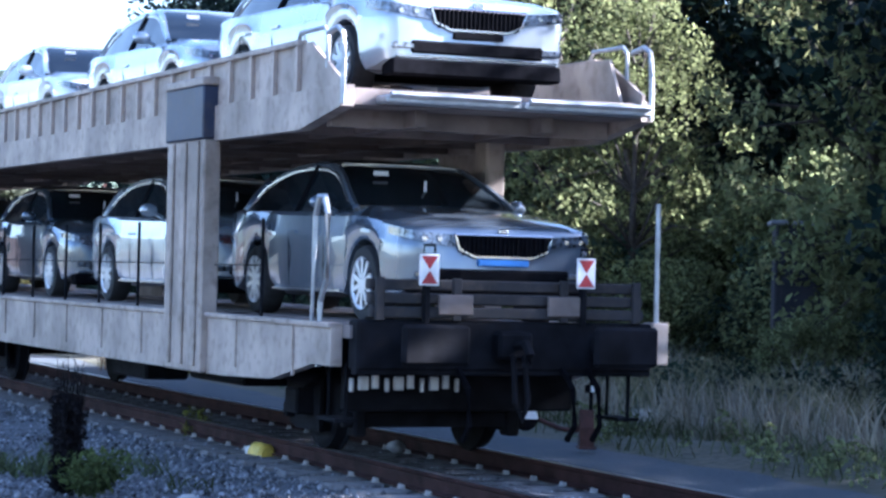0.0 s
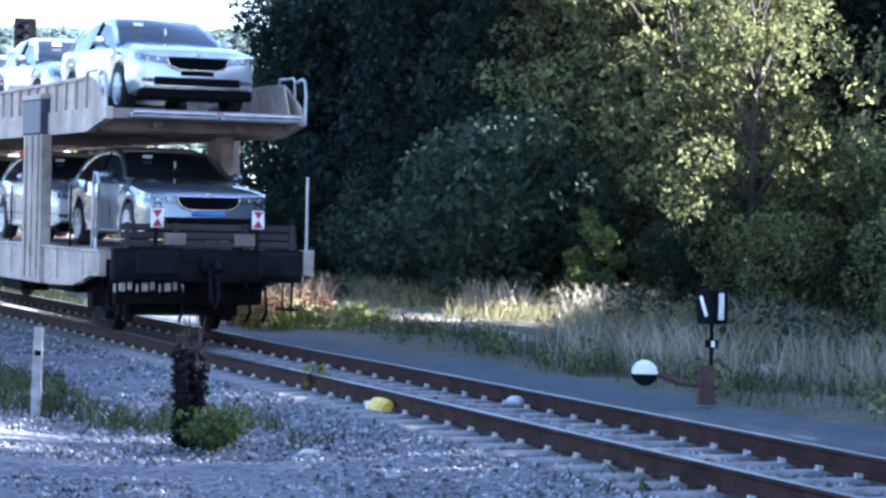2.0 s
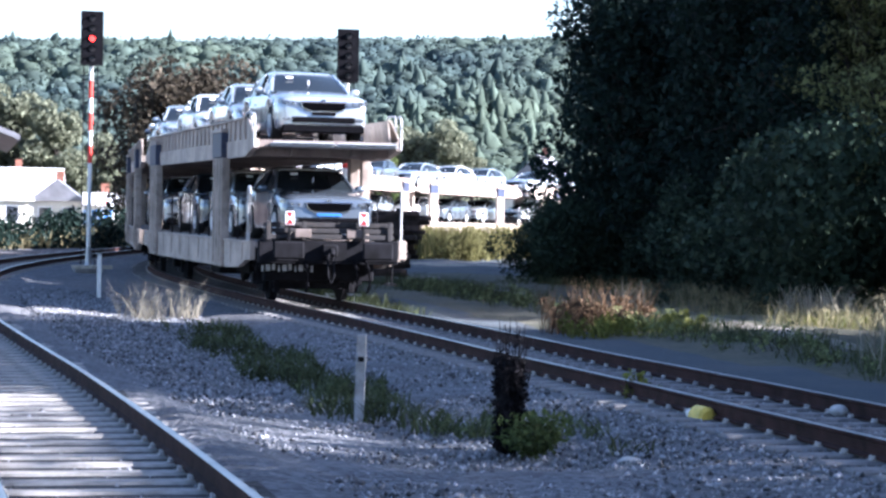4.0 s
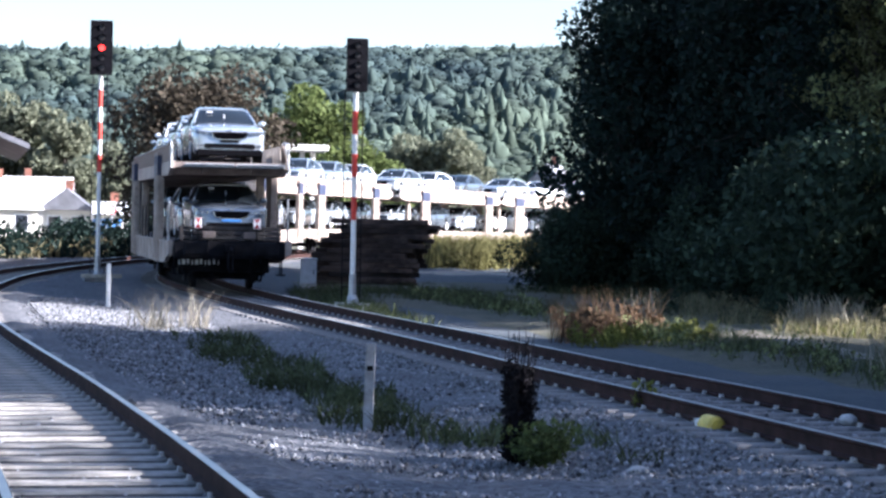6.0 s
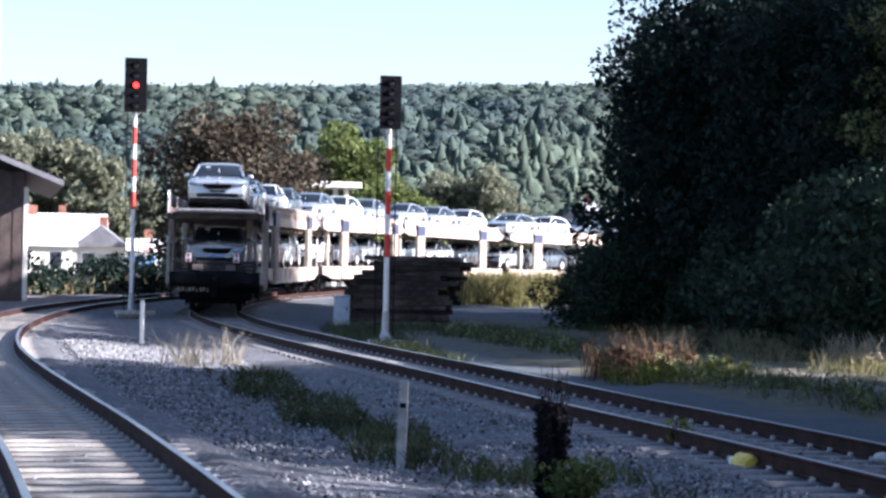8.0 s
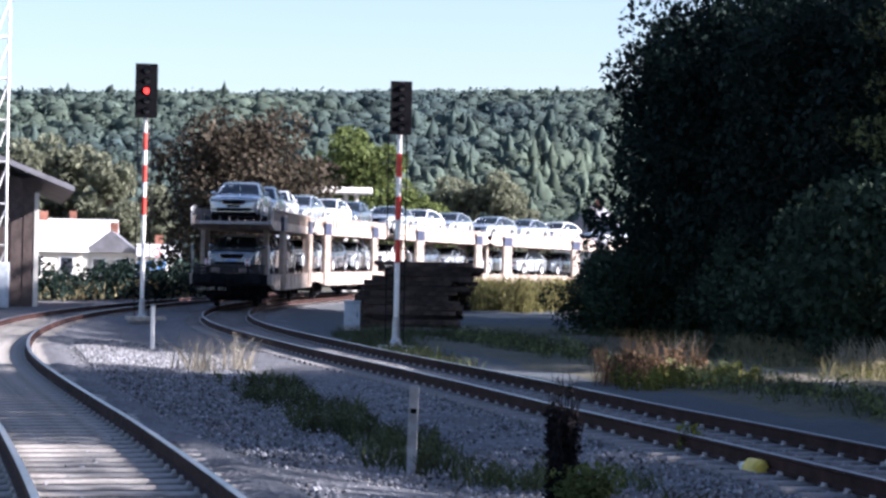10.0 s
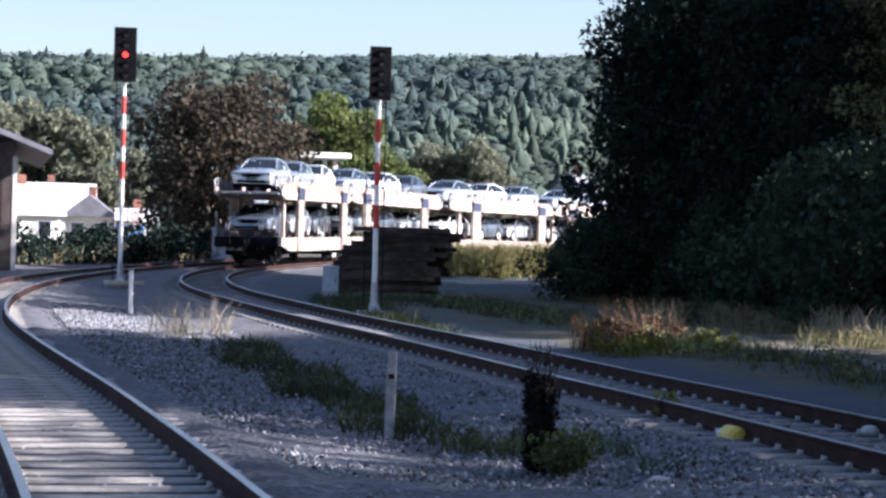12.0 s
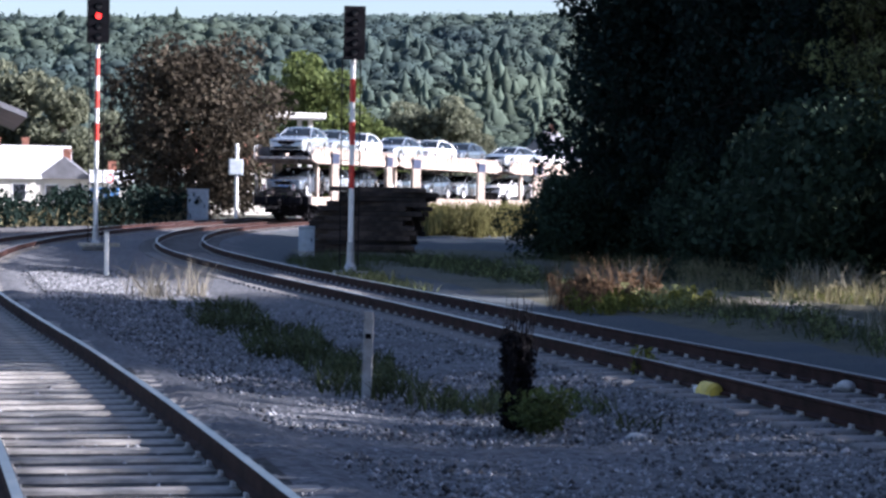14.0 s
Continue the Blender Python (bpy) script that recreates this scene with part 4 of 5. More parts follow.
# ---- wooded hill behind the town ----
def build_hill():
    rng = np.random.default_rng(4)
    xs, ys = np.linspace(-420, 700, 60), np.linspace(420, 1100, 30)

    def hz(x, y):
        k = min(1, max(0, (y - 430) / 300))
        k = k * k * (3 - 2 * k)
        return k * (52.0 + 6 * noise.noise(Vector((x * 0.006, y * 0.004, 1))) + 0.05 * (x - 60))
    verts = [(x, y, hz(x, y)) for y in ys for x in xs]
    nx = len(xs)
    faces = [(j * nx + i, j * nx + i + 1, (j + 1) * nx + i + 1, (j + 1) * nx + i) for j in range(len(ys) - 1) for i in range(nx - 1)]
    me = bpy.data.meshes.new("hill")
    me.from_pydata(verts, [], faces)
    me.materials.append(M_HILLGROUND)
    tagged(new("hill", me), "long wooded hill behind the town", "hill", kind="structure")
    crowns = []
    ball = bmesh.new()
    bmesh.ops.create_icosphere(ball, subdivisions=2, radius=1.0)
    base = np.array([v.co[:] for v in ball.verts])
    tris = np.array([[v.index for v in f.verts] for f in ball.faces])
    ball.free()
    for k in range(5600):
        y = 440 + 300 * rng.random() ** 0.9
        x = y * rng.uniform(-0.03, 0.31) - 8
        s = rng.uniform(2.2, 5.4)
        h = hz(x, y)
        stand = noise.noise(Vector((x * 0.012, y * 0.008, 9)))
        crowns.append((x, y, h + s * 0.5, s, rng.random() < 0.05 + 0.5 * stand))
    vs, fs = [], []
    for k, (x, y, z, r, fir) in enumerate(crowns):
        lump = 1 + (0.24 if fir else 0.15) * rng.normal(size=(len(base), 1)).clip(-1.5, 1.5)
        taper = 1 - 0.6 * base[:, 2:3]
        shape = base * lump * np.concatenate([taper, taper, np.full_like(taper, 2.3)], 1) * 0.40 if fir else base * lump * np.array([0.74, 0.74, 0.64])
        vs.append(shape * r + np.array([x, y, z + (0.25 * r if fir else 0)]))
        fs.append(tris + k * len(base))
    me = bpy.data.meshes.new("hill_crowns")
    me.from_pydata(np.concatenate(vs).tolist(), [], np.concatenate(fs).tolist())
    me.polygons.foreach_set("use_smooth", [True] * len(me.polygons))
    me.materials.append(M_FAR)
    tagged(new("hill_crowns", me), "dense rounded tree crowns on the far hill", "woods", kind="stuff")
    me = leaves_mesh([(x, y, z + (0.2 * r if fir else 0), r * (0.62 if fir else 1)) for x, y, z, r, fir in crowns], 200000, 0.55, rng)
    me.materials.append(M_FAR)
    tagged(new("hill_woods", me), "loose outer leaves of the far hill's woods", "woods", kind="stuff")


M_HILLGROUND = mat("shaded forest floor", (0.05, 0.065, 0.052), 0.95, scale=0.05)
# the bluer second tone carries the haze of distance in the colour
M_FAR = mat("hazed blue green far woods", (0.058, 0.078, 0.060), 0.95, color2=(0.025, 0.041, 0.047), scale=0.014, island=0.32, spec=0.1)
build_hill()


# ---- loose stones, grass and weeds ----
def blades(name, spots, count, h0, h1, width, material, label, seed, lean=0.35):
    """Bent blades of grass; spots: (x, y, radius x, radius y)."""
    rng = np.random.default_rng(seed)
    area = np.array([s[2] * s[3] for s in spots])
    pick = rng.choice(len(spots), count, p=area / area.sum())
    sp = np.array(spots)[pick]
    ang, rad = rng.random(count) * 2 * np.pi, np.sqrt(rng.random(count))
    clump = 0.5 + 0.5 * np.sin(sp[:, 0] * 9 + ang * 3)
    x = sp[:, 0] + np.cos(ang) * rad * sp[:, 2]
    y = sp[:, 1] + np.sin(ang) * rad * sp[:, 3]
    z = np.interp(y, [0, 30, 75, 125, 131], [0, 0, 0.370, 0.846, 0.846]) - 0.14
    keep = (~((x > 7.0 + 0.5 * np.sin(y)) & (x < 7.9 + 0.4 * np.sin(y * 1.7)) & (y < 60))) & (np.array([noise.noise(Vector((a * 0.9, b * 0.9, seed))) for a, b in zip(x, y)]) > -0.22)
    x, y, z, clump = x[keep], y[keep], z[keep], clump[keep]
    n = len(x)
    h = (h0 + (h1 - h0) * rng.random(n)) + 0.1
    a = rng.random(n) * 2 * np.pi
    w = width * (0.6 + 0.8 * rng.random(n))
    lx, ly = np.cos(a) * w, np.sin(a) * w
    bx, by = rng.normal(size=n) * lean * h, rng.normal(size=n) * lean * h
    v = np.empty((n, 5, 3))
    v[:, 0] = np.stack([x - lx, y - ly, z], 1)
    v[:, 1] = np.stack([x + lx, y + ly, z], 1)
    v[:, 2] = np.stack([x + bx * 0.35 + lx * 0.8, y + by * 0.35 + ly * 0.8, z + h * 0.6], 1)
    v[:, 3] = np.stack([x + bx * 0.35 - lx * 0.8, y + by * 0.35 - ly * 0.8, z + h * 0.6], 1)
    v[:, 4] = np.stack([x + bx, y + by, z + h], 1)
    i = np.arange(n)[:, None] * 5
    f = np.concatenate([i + [[0, 1, 2]], i + [[0, 2, 3]], i + [[3, 2, 4]]])
    me = bpy.data.meshes.new(name)
    me.vertices.add(n * 5)
    me.vertices.foreach_set("co", v.ravel())
    me.loops.add(len(f) * 3)
    me.loops.foreach_set("vertex_index", f.ravel())
    me.polygons.add(len(f))
    me.polygons.foreach_set("loop_start", np.arange(len(f)) * 3)
    me.update(calc_edges=True)
    me.materials.append(material)
    return tagged(new(name, me), label, "grass" if "grass" in name else "weeds", kind="stuff")


M_GRASS_DRY = leaf_mat("dry straw grass", (0.25, 0.22, 0.13), 0.4, 0.3)
M_GRASS = leaf_mat("dull green grass", (0.075, 0.090, 0.044), 0.45, 0.3)
M_GRASS_PALE = leaf_mat("bleached tall grass", (0.30, 0.27, 0.21), 0.3, 0.3)
M_GRASS_BANK = leaf_mat("yellowing bank grass", (0.15, 0.142, 0.06), 0.45, 0.35)
M_WEED_RED = leaf_mat("rust red dock stalks", (0.115, 0.074, 0.045), 0.5, 0.3)
M_WEED_YEL = leaf_mat("yellow green weeds", (0.15, 0.155, 0.04), 0.5, 0.4)
M_WEED_DARK = leaf_mat("dead purple brown stalks", (0.011, 0.010, 0.012), 0.4, 0.1)

blades("dry_grass", [(9.9 + (k % 3) * 1.7, 15 + 1.9 * k, 2.6, 2.2) for k in range(24)], 24000, 0.06, 0.48, 0.007, M_GRASS_DRY, "dry straw-coloured grass before the wood", 1, 0.6)
blades("green_grass", [(5.0 + (k % 2) * 0.7, 17 + 1.6 * k, 1.1, 1.6) for k in range(32)] + [(10.5 + (k % 3) * 1.5, 15 + 1.9 * k, 3.0, 2.2) for k in range(28)], 28000, 0.04, 0.36, 0.008, M_GRASS, "dull green grass beside the cess path", 2, 0.6)
blades("pale_grass", [(10.6, 42.5, 1.0, 1.2), (9.4, 45.5, 0.8, 1.3), (12.0, 38.5, 0.7, 1.0), (12.6, 33, 0.6, 1.2), (5.9, 47, 0.4, 0.6), (6.4, 37.4, 0.12, 0.2), (5.7, 38.4, 0.1, 0.1), (5.5, 30, 0.9, 3.0), (6.2, 24, 0.9, 3.0)], 3000, 0.2, 0.8, 0.011, M_GRASS_PALE, "bleached tall grass in the sun", 3, 0.35)
blades("straw_tuft", [(-4.3, 44.6, 0.35, 0.8), (-3.6, 45.2, 0.3, 0.6), (-4.8, 44.9, 0.1, 0.2)], 240, 0.12, 0.75, 0.007, M_GRASS_PALE, "ragged straw tuft between the tracks", 9, 0.6)
blades("red_weeds", [(3.5, 42.3, 0.75, 1.0), (4.4, 43.6, 0.8, 1.0), (2.8, 41.2, 0.4, 0.6)], 330, 0.15, 0.95, 0.008, M_WEED_RED, "rust red dock plants beside the track", 4, 0.3)
blades("yellow_weeds", [(3.9, 40.6, 0.8, 0.8), (5.0, 41.6, 0.7, 0.9), (2.9, 39.8, 0.4, 0.5), (8.9, 43.5, 0.8, 1.2)], 420, 0.05, 0.32, 0.010, M_WEED_YEL, "yellow green weeds beside the track", 5, 0.6)
blades("ballast_weeds", [(-3.9 + 0.12 * k % 0.6, 23.6 + 1.2 * k, 0.6, 0.8) for k in range(16)] + [(-3.0, 22.0, 0.9, 1.0), (-2.2, 21.0, 0.5, 0.5), (-1.0, 15.6, 0.5, 0.7), (-2.4, 19.6, 0.3, 0.3)], 3000, 0.0, 0.14, 0.011, M_GRASS, "low green weeds between the stones", 6, 0.8)
blades("path_grass", [(0.6 + 0.09 * k, 46 + 1.5 * k, 0.8, 1.2) for k in range(14)] + [(3.2, 66, 1.2, 4), (5.0, 64, 1.5, 4)], 4000, 0.02, 0.25, 0.012, M_GRASS, "rough grass along the cess", 7, 0.6)
BANK = [(11.4 + 0.9 * k, 98 + 1.0 * k, 1.5, 2.5) for k in range(11)]
blades("bank_grass", BANK, 7500, 0.8, 1.6, 0.024, M_GRASS_BANK, "tall yellowing grass on the bank before the far wagons", 11, 0.3)
blades("far_grass", [(-9 + 0.9 * k, 108 + 1.1 * k, 1.6, 2.4) for k in range(14)], 5000, 0.2, 1.0, 0.03, M_GRASS_DRY, "tall rough grass beyond the bend", 8, 0.4)


def weed_clumps(name, spots, clumps_n, r0, r1, count, size, leaf, label, seed):
    """Low leafy weeds, too many to count."""
    rng = np.random.default_rng(seed)
    area = np.array([s[2] * s[3] for s in spots])
    pts = []
    for k in rng.choice(len(spots), clumps_n, p=area / area.sum()):
        x, y, rx, ry = spots[k]
        x, y = x + rx * rng.uniform(-1, 1), y + ry * rng.uniform(-1, 1)
        r = rng.uniform(r0, r1)
        for j in range(3):
            pts.append((x + rng.normal() * r * 0.5, y + rng.normal() * r * 0.5, land(y) - 0.1 + r * (0.4 + 0.7 * j), r * (1 - 0.22 * j)))
    me = leaves_mesh(pts, count, size, rng)
    me.materials.append(leaf)
    tagged(new(name, me), label, "weeds", kind="stuff")


FIELD = [(10.6 + (k % 3) * 1.5, 15 + 1.9 * k, 2.2, 2.2) for k in range(24)]
weed_clumps("field_weeds", FIELD, 170, 0.12, 0.38, 17000, 0.05, M_LEAF_WILLOW, "dark leafy weeds in the dry grass", 51)
weed_clumps("pale_weeds", [(10.6, 42.3, 1.1, 1.4), (9.6, 45, 0.8, 1.3), (12.2, 38.5, 0.7, 1.2), (13, 33, 0.7, 1.4), (12.6, 47, 1.0, 1.5), (13.6, 43, 0.8, 1.0)], 60, 0.12, 0.3, 6000, 0.045, M_GRASS_DRY, "pale seeding weeds in the sun", 52)
weed_clumps("cess_weeds", [(4.8, 17 + 1.6 * k, 0.7, 1.0) for k in range(30)], 120, 0.06, 0.2, 8000, 0.035, M_LEAF_MID, "small weeds along the cess path", 53)
weed_clumps("dock_weeds", [(3.6, 42.3, 0.7, 1.0), (4.3, 43.4, 0.7, 0.9)], 26, 0.12, 0.26, 2600, 0.05, M_WEED_RED, "rust red seeding dock plants", 54)
weed_clumps("sunny_weeds", [(3.9, 40.8, 0.9, 0.6), (5.2, 41.4, 0.7, 0.7), (3.0, 40.0, 0.4, 0.4)], 26, 0.08, 0.18, 2200, 0.04, M_WEED_YEL, "yellow green weeds beside the track", 55)
weed_clumps("bank_scrub", BANK, 60, 0.3, 0.65, 6000, 0.09, M_GRASS_BANK, "leafy yellow green scrub on the bank", 58)
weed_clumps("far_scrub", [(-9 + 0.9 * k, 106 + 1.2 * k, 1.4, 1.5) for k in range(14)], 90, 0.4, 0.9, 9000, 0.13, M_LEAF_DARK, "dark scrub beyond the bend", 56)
weed_clumps("ballast_herbs", [(-3.9, 23.6 + 1.2 * k, 0.5, 0.8) for k in range(15)] + [(-3.0, 21.8, 0.9, 0.8), (-0.9, 15.6, 0.5, 0.6)], 60, 0.03, 0.10, 2800, 0.026, M_GRASS, "low green herbs between the stones", 57)


def build_stones():
    """Loose ballast between the two tracks, too many to count."""
    rng = np.random.default_rng(3)
    n = 56000
    y = 12.5 + 46 * rng.random(n) ** 1.5
    x = -6.4 + 6.0 * rng.random(n)
    side = rng.random(n) < 0.28
    x[side] = rng.uniform(-0.55, 0.55, side.sum())
    # extra pale stones imitate the sunlit band across the ballast
    lit_band = np.arange(n) > 43000
    y[lit_band], x[lit_band] = rng.uniform(42.5, 54, lit_band.sum()), rng.uniform(-6.4, -2.2, lit_band.sum())
    left = (rng.random(n) < 0.10) & ~lit_band
    x[left] = rng.uniform(-9.5, -5.9, left.sum())
    s = 0.011 + 0.020 * rng.random(n) ** 2
    base = np.array([(1, 0, 0), (-1, 0, 0), (0, 1, 0), (0, -1, 0), (0, 0, 1), (0, 0, -1)], float)
    tri = np.array([(0, 2, 4), (2, 1, 4), (1, 3, 4), (3, 0, 4), (2, 0, 5), (1, 2, 5), (3, 1, 5), (0, 3, 5)])
    z = np.interp(y, [0, 30, 75], [0, 0, 0.370]) - 0.04 - 0.10 * np.clip((np.minimum(np.abs(x), np.abs(x + 7.4)) - 1.5) / 1.5, 0, 1)
    v = base[None] * s[:, None, None] * rng.uniform(0.6, 1.4, (n, 6, 1)) + np.stack([x, y, z + s * 0.3], 1)[:, None]
    me = bpy.data.meshes.new("ballast_stones")
    f = (tri[None] + np.arange(n)[:, None, None] * 6).reshape(-1, 3)
    me.vertices.add(n * 6)
    me.vertices.foreach_set("co", v.reshape(-1))
    me.loops.add(len(f) * 3)
    me.loops.foreach_set("vertex_index", f.ravel())
    me.polygons.add(len(f))
    me.polygons.foreach_set("loop_start", np.arange(len(f)) * 3)
    me.update(calc_edges=True)
    me.materials.append(mat("loose ballast stone", (0.175, 0.178, 0.19), 0.8, var=0.2, scale=3, island=0.9))
    tagged(new("ballast_stones", me), "loose grey ballast stones", "stones", kind="stuff")


build_stones()


# ---- colour-light signals ----
def build_signal(x, y, foot, head0, head1, width, lit, label):
    sig = thing("railway_signal", label, "railway signal", "colour-light signals")
    g = land(y) - 0.1
    sig.matrix_basis = pose(x, y, g)
    part("foundation", box(bmesh.new(), -0.45, 0.45, -0.3, 0.3, -0.1, 0.12, 0.03), M_CONC, sig, "pale concrete footing")
    part("socket", lathe(bmesh.new(), [(0.10, 0.15), (0.18, 0.15), (0.3, 0.095), (0.8, 0.08)], 12, "Z"), M_GALV, sig)
    mast = part("mast", lathe(bmesh.new(), [(0.6, 0.065), (head0 - g + 0.15, 0.06)], 14, "Z"), M_MASTWHITE, sig, "white and red banded mast", smooth=True)
    z = head0 - g - 0.45
    for k in range(3):
        part("red_band", lathe(bmesh.new(), [(z - 0.55, 0.068), (z, 0.068)], 14, "Z"), M_REDWHITE_R, mast)
        z -= 1.02
    h0, h1 = head0 - g, head1 - g
    bm = box(bmesh.new(), -width / 2, width / 2, -0.16, -0.13, h0, h1, 0.012)
    part("backboard", bm, M_SIGNALBLACK, sig)
    part("housing", box(bmesh.new(), -width * 0.34, width * 0.34, -0.13, 0.12, h0 + 0.06, h1 - 0.06, 0.03), M_SIGNALBLACK, sig)
    n = 5
    for k in range(n):
        zc = h0 + (h1 - h0) * (k + 0.7) / (n + 0.4)
        r = (h1 - h0) * 0.055
        bm = lathe(bmesh.new(), [(-0.165, r), (-0.185, r * 0.9)], 16, "Y")
        bmesh.ops.transform(bm, matrix=pose(0.0, 0, zc), verts=bm.verts)
        is_lit = lit and k == 2
        lens = part("lens", bm, M_REDLIGHT if is_lit else M_DARKLENS, sig, "lit red lamp" if is_lit else "")
        bm = bmesh.new()
        ring = [math.pi * (0.05 + 0.9 * i / 8) for i in range(9)]
        rows = [[(math.cos(a) * r * 1.15, yy, zc + math.sin(a) * r * 1.15) for a in ring] for yy in (-0.16, -0.24)]
        loft(bm, rows, cap=False)
        part("hood", bm, M_SIGNALBLACK, lens)
    bm = bmesh.new()
    for sx in (-0.22, 0.22):
        tube(bm, [(sx, 0.22, 0.2), (sx, 0.22, h0 + 0.1)], 0.016, 5)
    for zr in np.arange(0.5, h0, 0.32):
        tube(bm, [(-0.22, 0.22, zr), (0.22, 0.22, zr)], 0.011, 4)
    part("ladder", bm, M_DARKSTEEL, sig)
    return sig


build_signal(-3.62, 74.5, 0.3, 6.72, 8.43, 0.70, True, "colour-light signal showing red on a banded mast")
build_signal(1.20, 55.2, 0.2, 5.23, 6.50, 0.52, False, "dark colour-light signal on a red and white mast")
bm = box(bmesh.new(), -0.62, 0.62, -0.2, 0.2, 0, 0.12, 0.01)
stand = part("signal_platform", bm, mat("pale weathered planks", (0.45, 0.40, 0.32), 0.85, var=0.2, scale=5))
tagged(stand, "pale low plank platform under the signal", "platform")
stand.matrix_basis = pose(-3.54, 73.9, land(73.6) + 0.02)


# ---- points lever with its lantern ----
def build_lever():
    lever = thing("points_lever", "rust red points lever with a white-topped weight and lantern", "points lever")
    lever.matrix_basis = pose(3.65, 23.9, -0.12, 0, 0, -20)
    part("stand", prism(bmesh.new(), [(-0.12, 0.0), (0.12, 0.0), (0.09, 0.24), (0.03, 0.44), (-0.03, 0.44), (-0.10, 0.24)], -0.13, 0.03), M_RUSTRED, lever)
    part("base_plate", box(bmesh.new(), -0.15, 0.06, -0.15, 0.15, 0.0, 0.03, 0.01), M_RUSTRED, lever)
    arm = part("arm", tube(bmesh.new(), [(-0.02, 0, 0.36), (-0.16, 0.01, 0.20), (-0.34, 0.02, 0.22), (-0.62, 0.05, 0.33)], 0.03, 6), M_RUSTRED, lever)
    bm = lathe(bmesh.new(), [(-0.06, 0.10), (-0.05, 0.145), (0.05, 0.145), (0.06, 0.10)], 20, "Y")
    bmesh.ops.transform(bm, matrix=pose(-0.74, 0.06, 0.33), verts=bm.verts)
    bmesh.ops.bisect_plane(bm, geom=bm.verts[:] + bm.edges[:] + bm.faces[:], plane_co=(0, 0, 0.32), plane_no=(0, 0, 1), clear_inner=True)
    bmesh.ops.holes_fill(bm, edges=bm.edges[:])
    part("weight_top", bm, M_FILM, arm, "white upper half of the weight")
    bm = lathe(bmesh.new(), [(-0.06, 0.10), (-0.05, 0.145), (0.05, 0.145), (0.06, 0.10)], 20, "Y")
    bmesh.ops.transform(bm, matrix=pose(-0.74, 0.06, 0.33), verts=bm.verts)
    bmesh.ops.bisect_plane(bm, geom=bm.verts[:] + bm.edges[:] + bm.faces[:], plane_co=(0, 0, 0.32), plane_no=(0, 0, 1), clear_outer=True)
    bmesh.ops.holes_fill(bm, edges=bm.edges[:])
    part("weight_bottom", bm, M_SIGNALBLACK, arm, "black lower half of the weight")
    part("pole", tube(bmesh.new(), [(0, 0, 0.38), (0, 0, 0.95)], 0.022, 8), M_SIGNALBLACK, lever)
    part("joint", box(bmesh.new(), -0.07, 0.07, -0.05, 0.05, 0.63, 0.72, 0.01), M_SIGNALBLACK, lever)
    part("joint_mark", box(bmesh.new(), -0.01, 0.03, -0.054, -0.048, 0.64, 0.71), M_FILM, lever)
    lantern = part("lantern", box(bmesh.new(), -0.13, 0.13, -0.13, 0.13, 0.90, 1.29, 0.02, Matrix.Rotation(radians(38), 4, "Z")), M_SIGNALBLACK, lever, "black lantern box")
    turn = Matrix.Rotation(radians(38), 4, "Z")
    part("upright_bar", box(bmesh.new(), -0.03, 0.05, -0.138, -0.128, 0.95, 1.25, 0.0, turn), M_FILM, lantern, "white upright bar")
    bar = box(bmesh.new(), -0.138, -0.128, -0.022, 0.022, -0.12, 0.12)
    bmesh.ops.transform(bar, matrix=turn @ Matrix.Translation((0, 0, 1.10)) @ Matrix.Rotation(radians(-24), 4, "X"), verts=bar.verts)
    part("slanted_bar", bar, M_FILM, lantern, "white slanted bar")


build_lever()


# ---- small things beside the line ----
def small(name, bm, material, label, category, m):
    ob = part(name, bm, material)
    tagged(ob, label, category)
    ob.matrix_basis = m
    return ob


M_POST = mat("weathered post concrete", (0.27, 0.275, 0.285), 0.9, var=0.2, scale=6, bump=0.3, dirt=0.3)
post = thing("marker_post", "weathered white concrete marker post in the ballast", "post")
post.matrix_basis = pose(-4.08, 23.2, -0.16, 0, 1.2, -12)
part("shaft", box(bmesh.new(), -0.05, 0.05, -0.05, 0.05, 0, 0.90, 0.012), M_POST, post)
part("mark", box(bmesh.new(), -0.03, 0.03, -0.054, -0.049, 0.62, 0.67), M_SIGNALBLACK, post, "dark unreadable mark")
cross = thing("fouling_post", "slim white post between the tracks", "post")
cross.matrix_basis = pose(-4.59, 54.6, land(54.6) - 0.12, 0, 0, -10)
part("shaft", box(bmesh.new(), -0.045, 0.045, -0.04, 0.04, 0, 0.98, 0.01), M_MASTWHITE, cross)
part("cap", box(bmesh.new(), -0.055, 0.055, -0.05, 0.05, 0.98, 1.01, 0.008), M_CONC, cross)

cover = thing("rail_cover", "faded yellow cover with a pale cap beside the rail", "rail cover")
cover.matrix_basis = pose(-0.87, 22.05, -0.04, 0, 0, 4)
bm = bmesh.new()
rows = [[(0.10 * math.cos(a) * s, y, 0.02 + 0.13 * math.sin(a) * s) for a in np.linspace(0, math.pi, 9)] for y, s in ((-0.17, 0.7), (-0.14, 1.0), (0.12, 1.0), (0.17, 0.75))]
part("hood", loft(bm, rows), M_YELLOW, cover, "faded yellow hood", smooth=True)
part("cap", box(bmesh.new(), -0.06, 0.05, 0.19, 0.30, 0.0, 0.10, 0.03), M_FILM, cover, "pale cap")
bm = bmesh.new()
bmesh.ops.create_icosphere(bm, subdivisions=2, radius=0.09, matrix=Matrix.Diagonal((1.1, 1.3, 0.75, 1)))
for v in bm.verts:
    v.co *= 1 + 0.18 * noise.noise(v.co * 9)
small("pale_stone", bm, M_CONC, "pale lump of concrete beside the far rail", "stone", pose(0.66, 22.3, 0.04))
bm = bmesh.new()
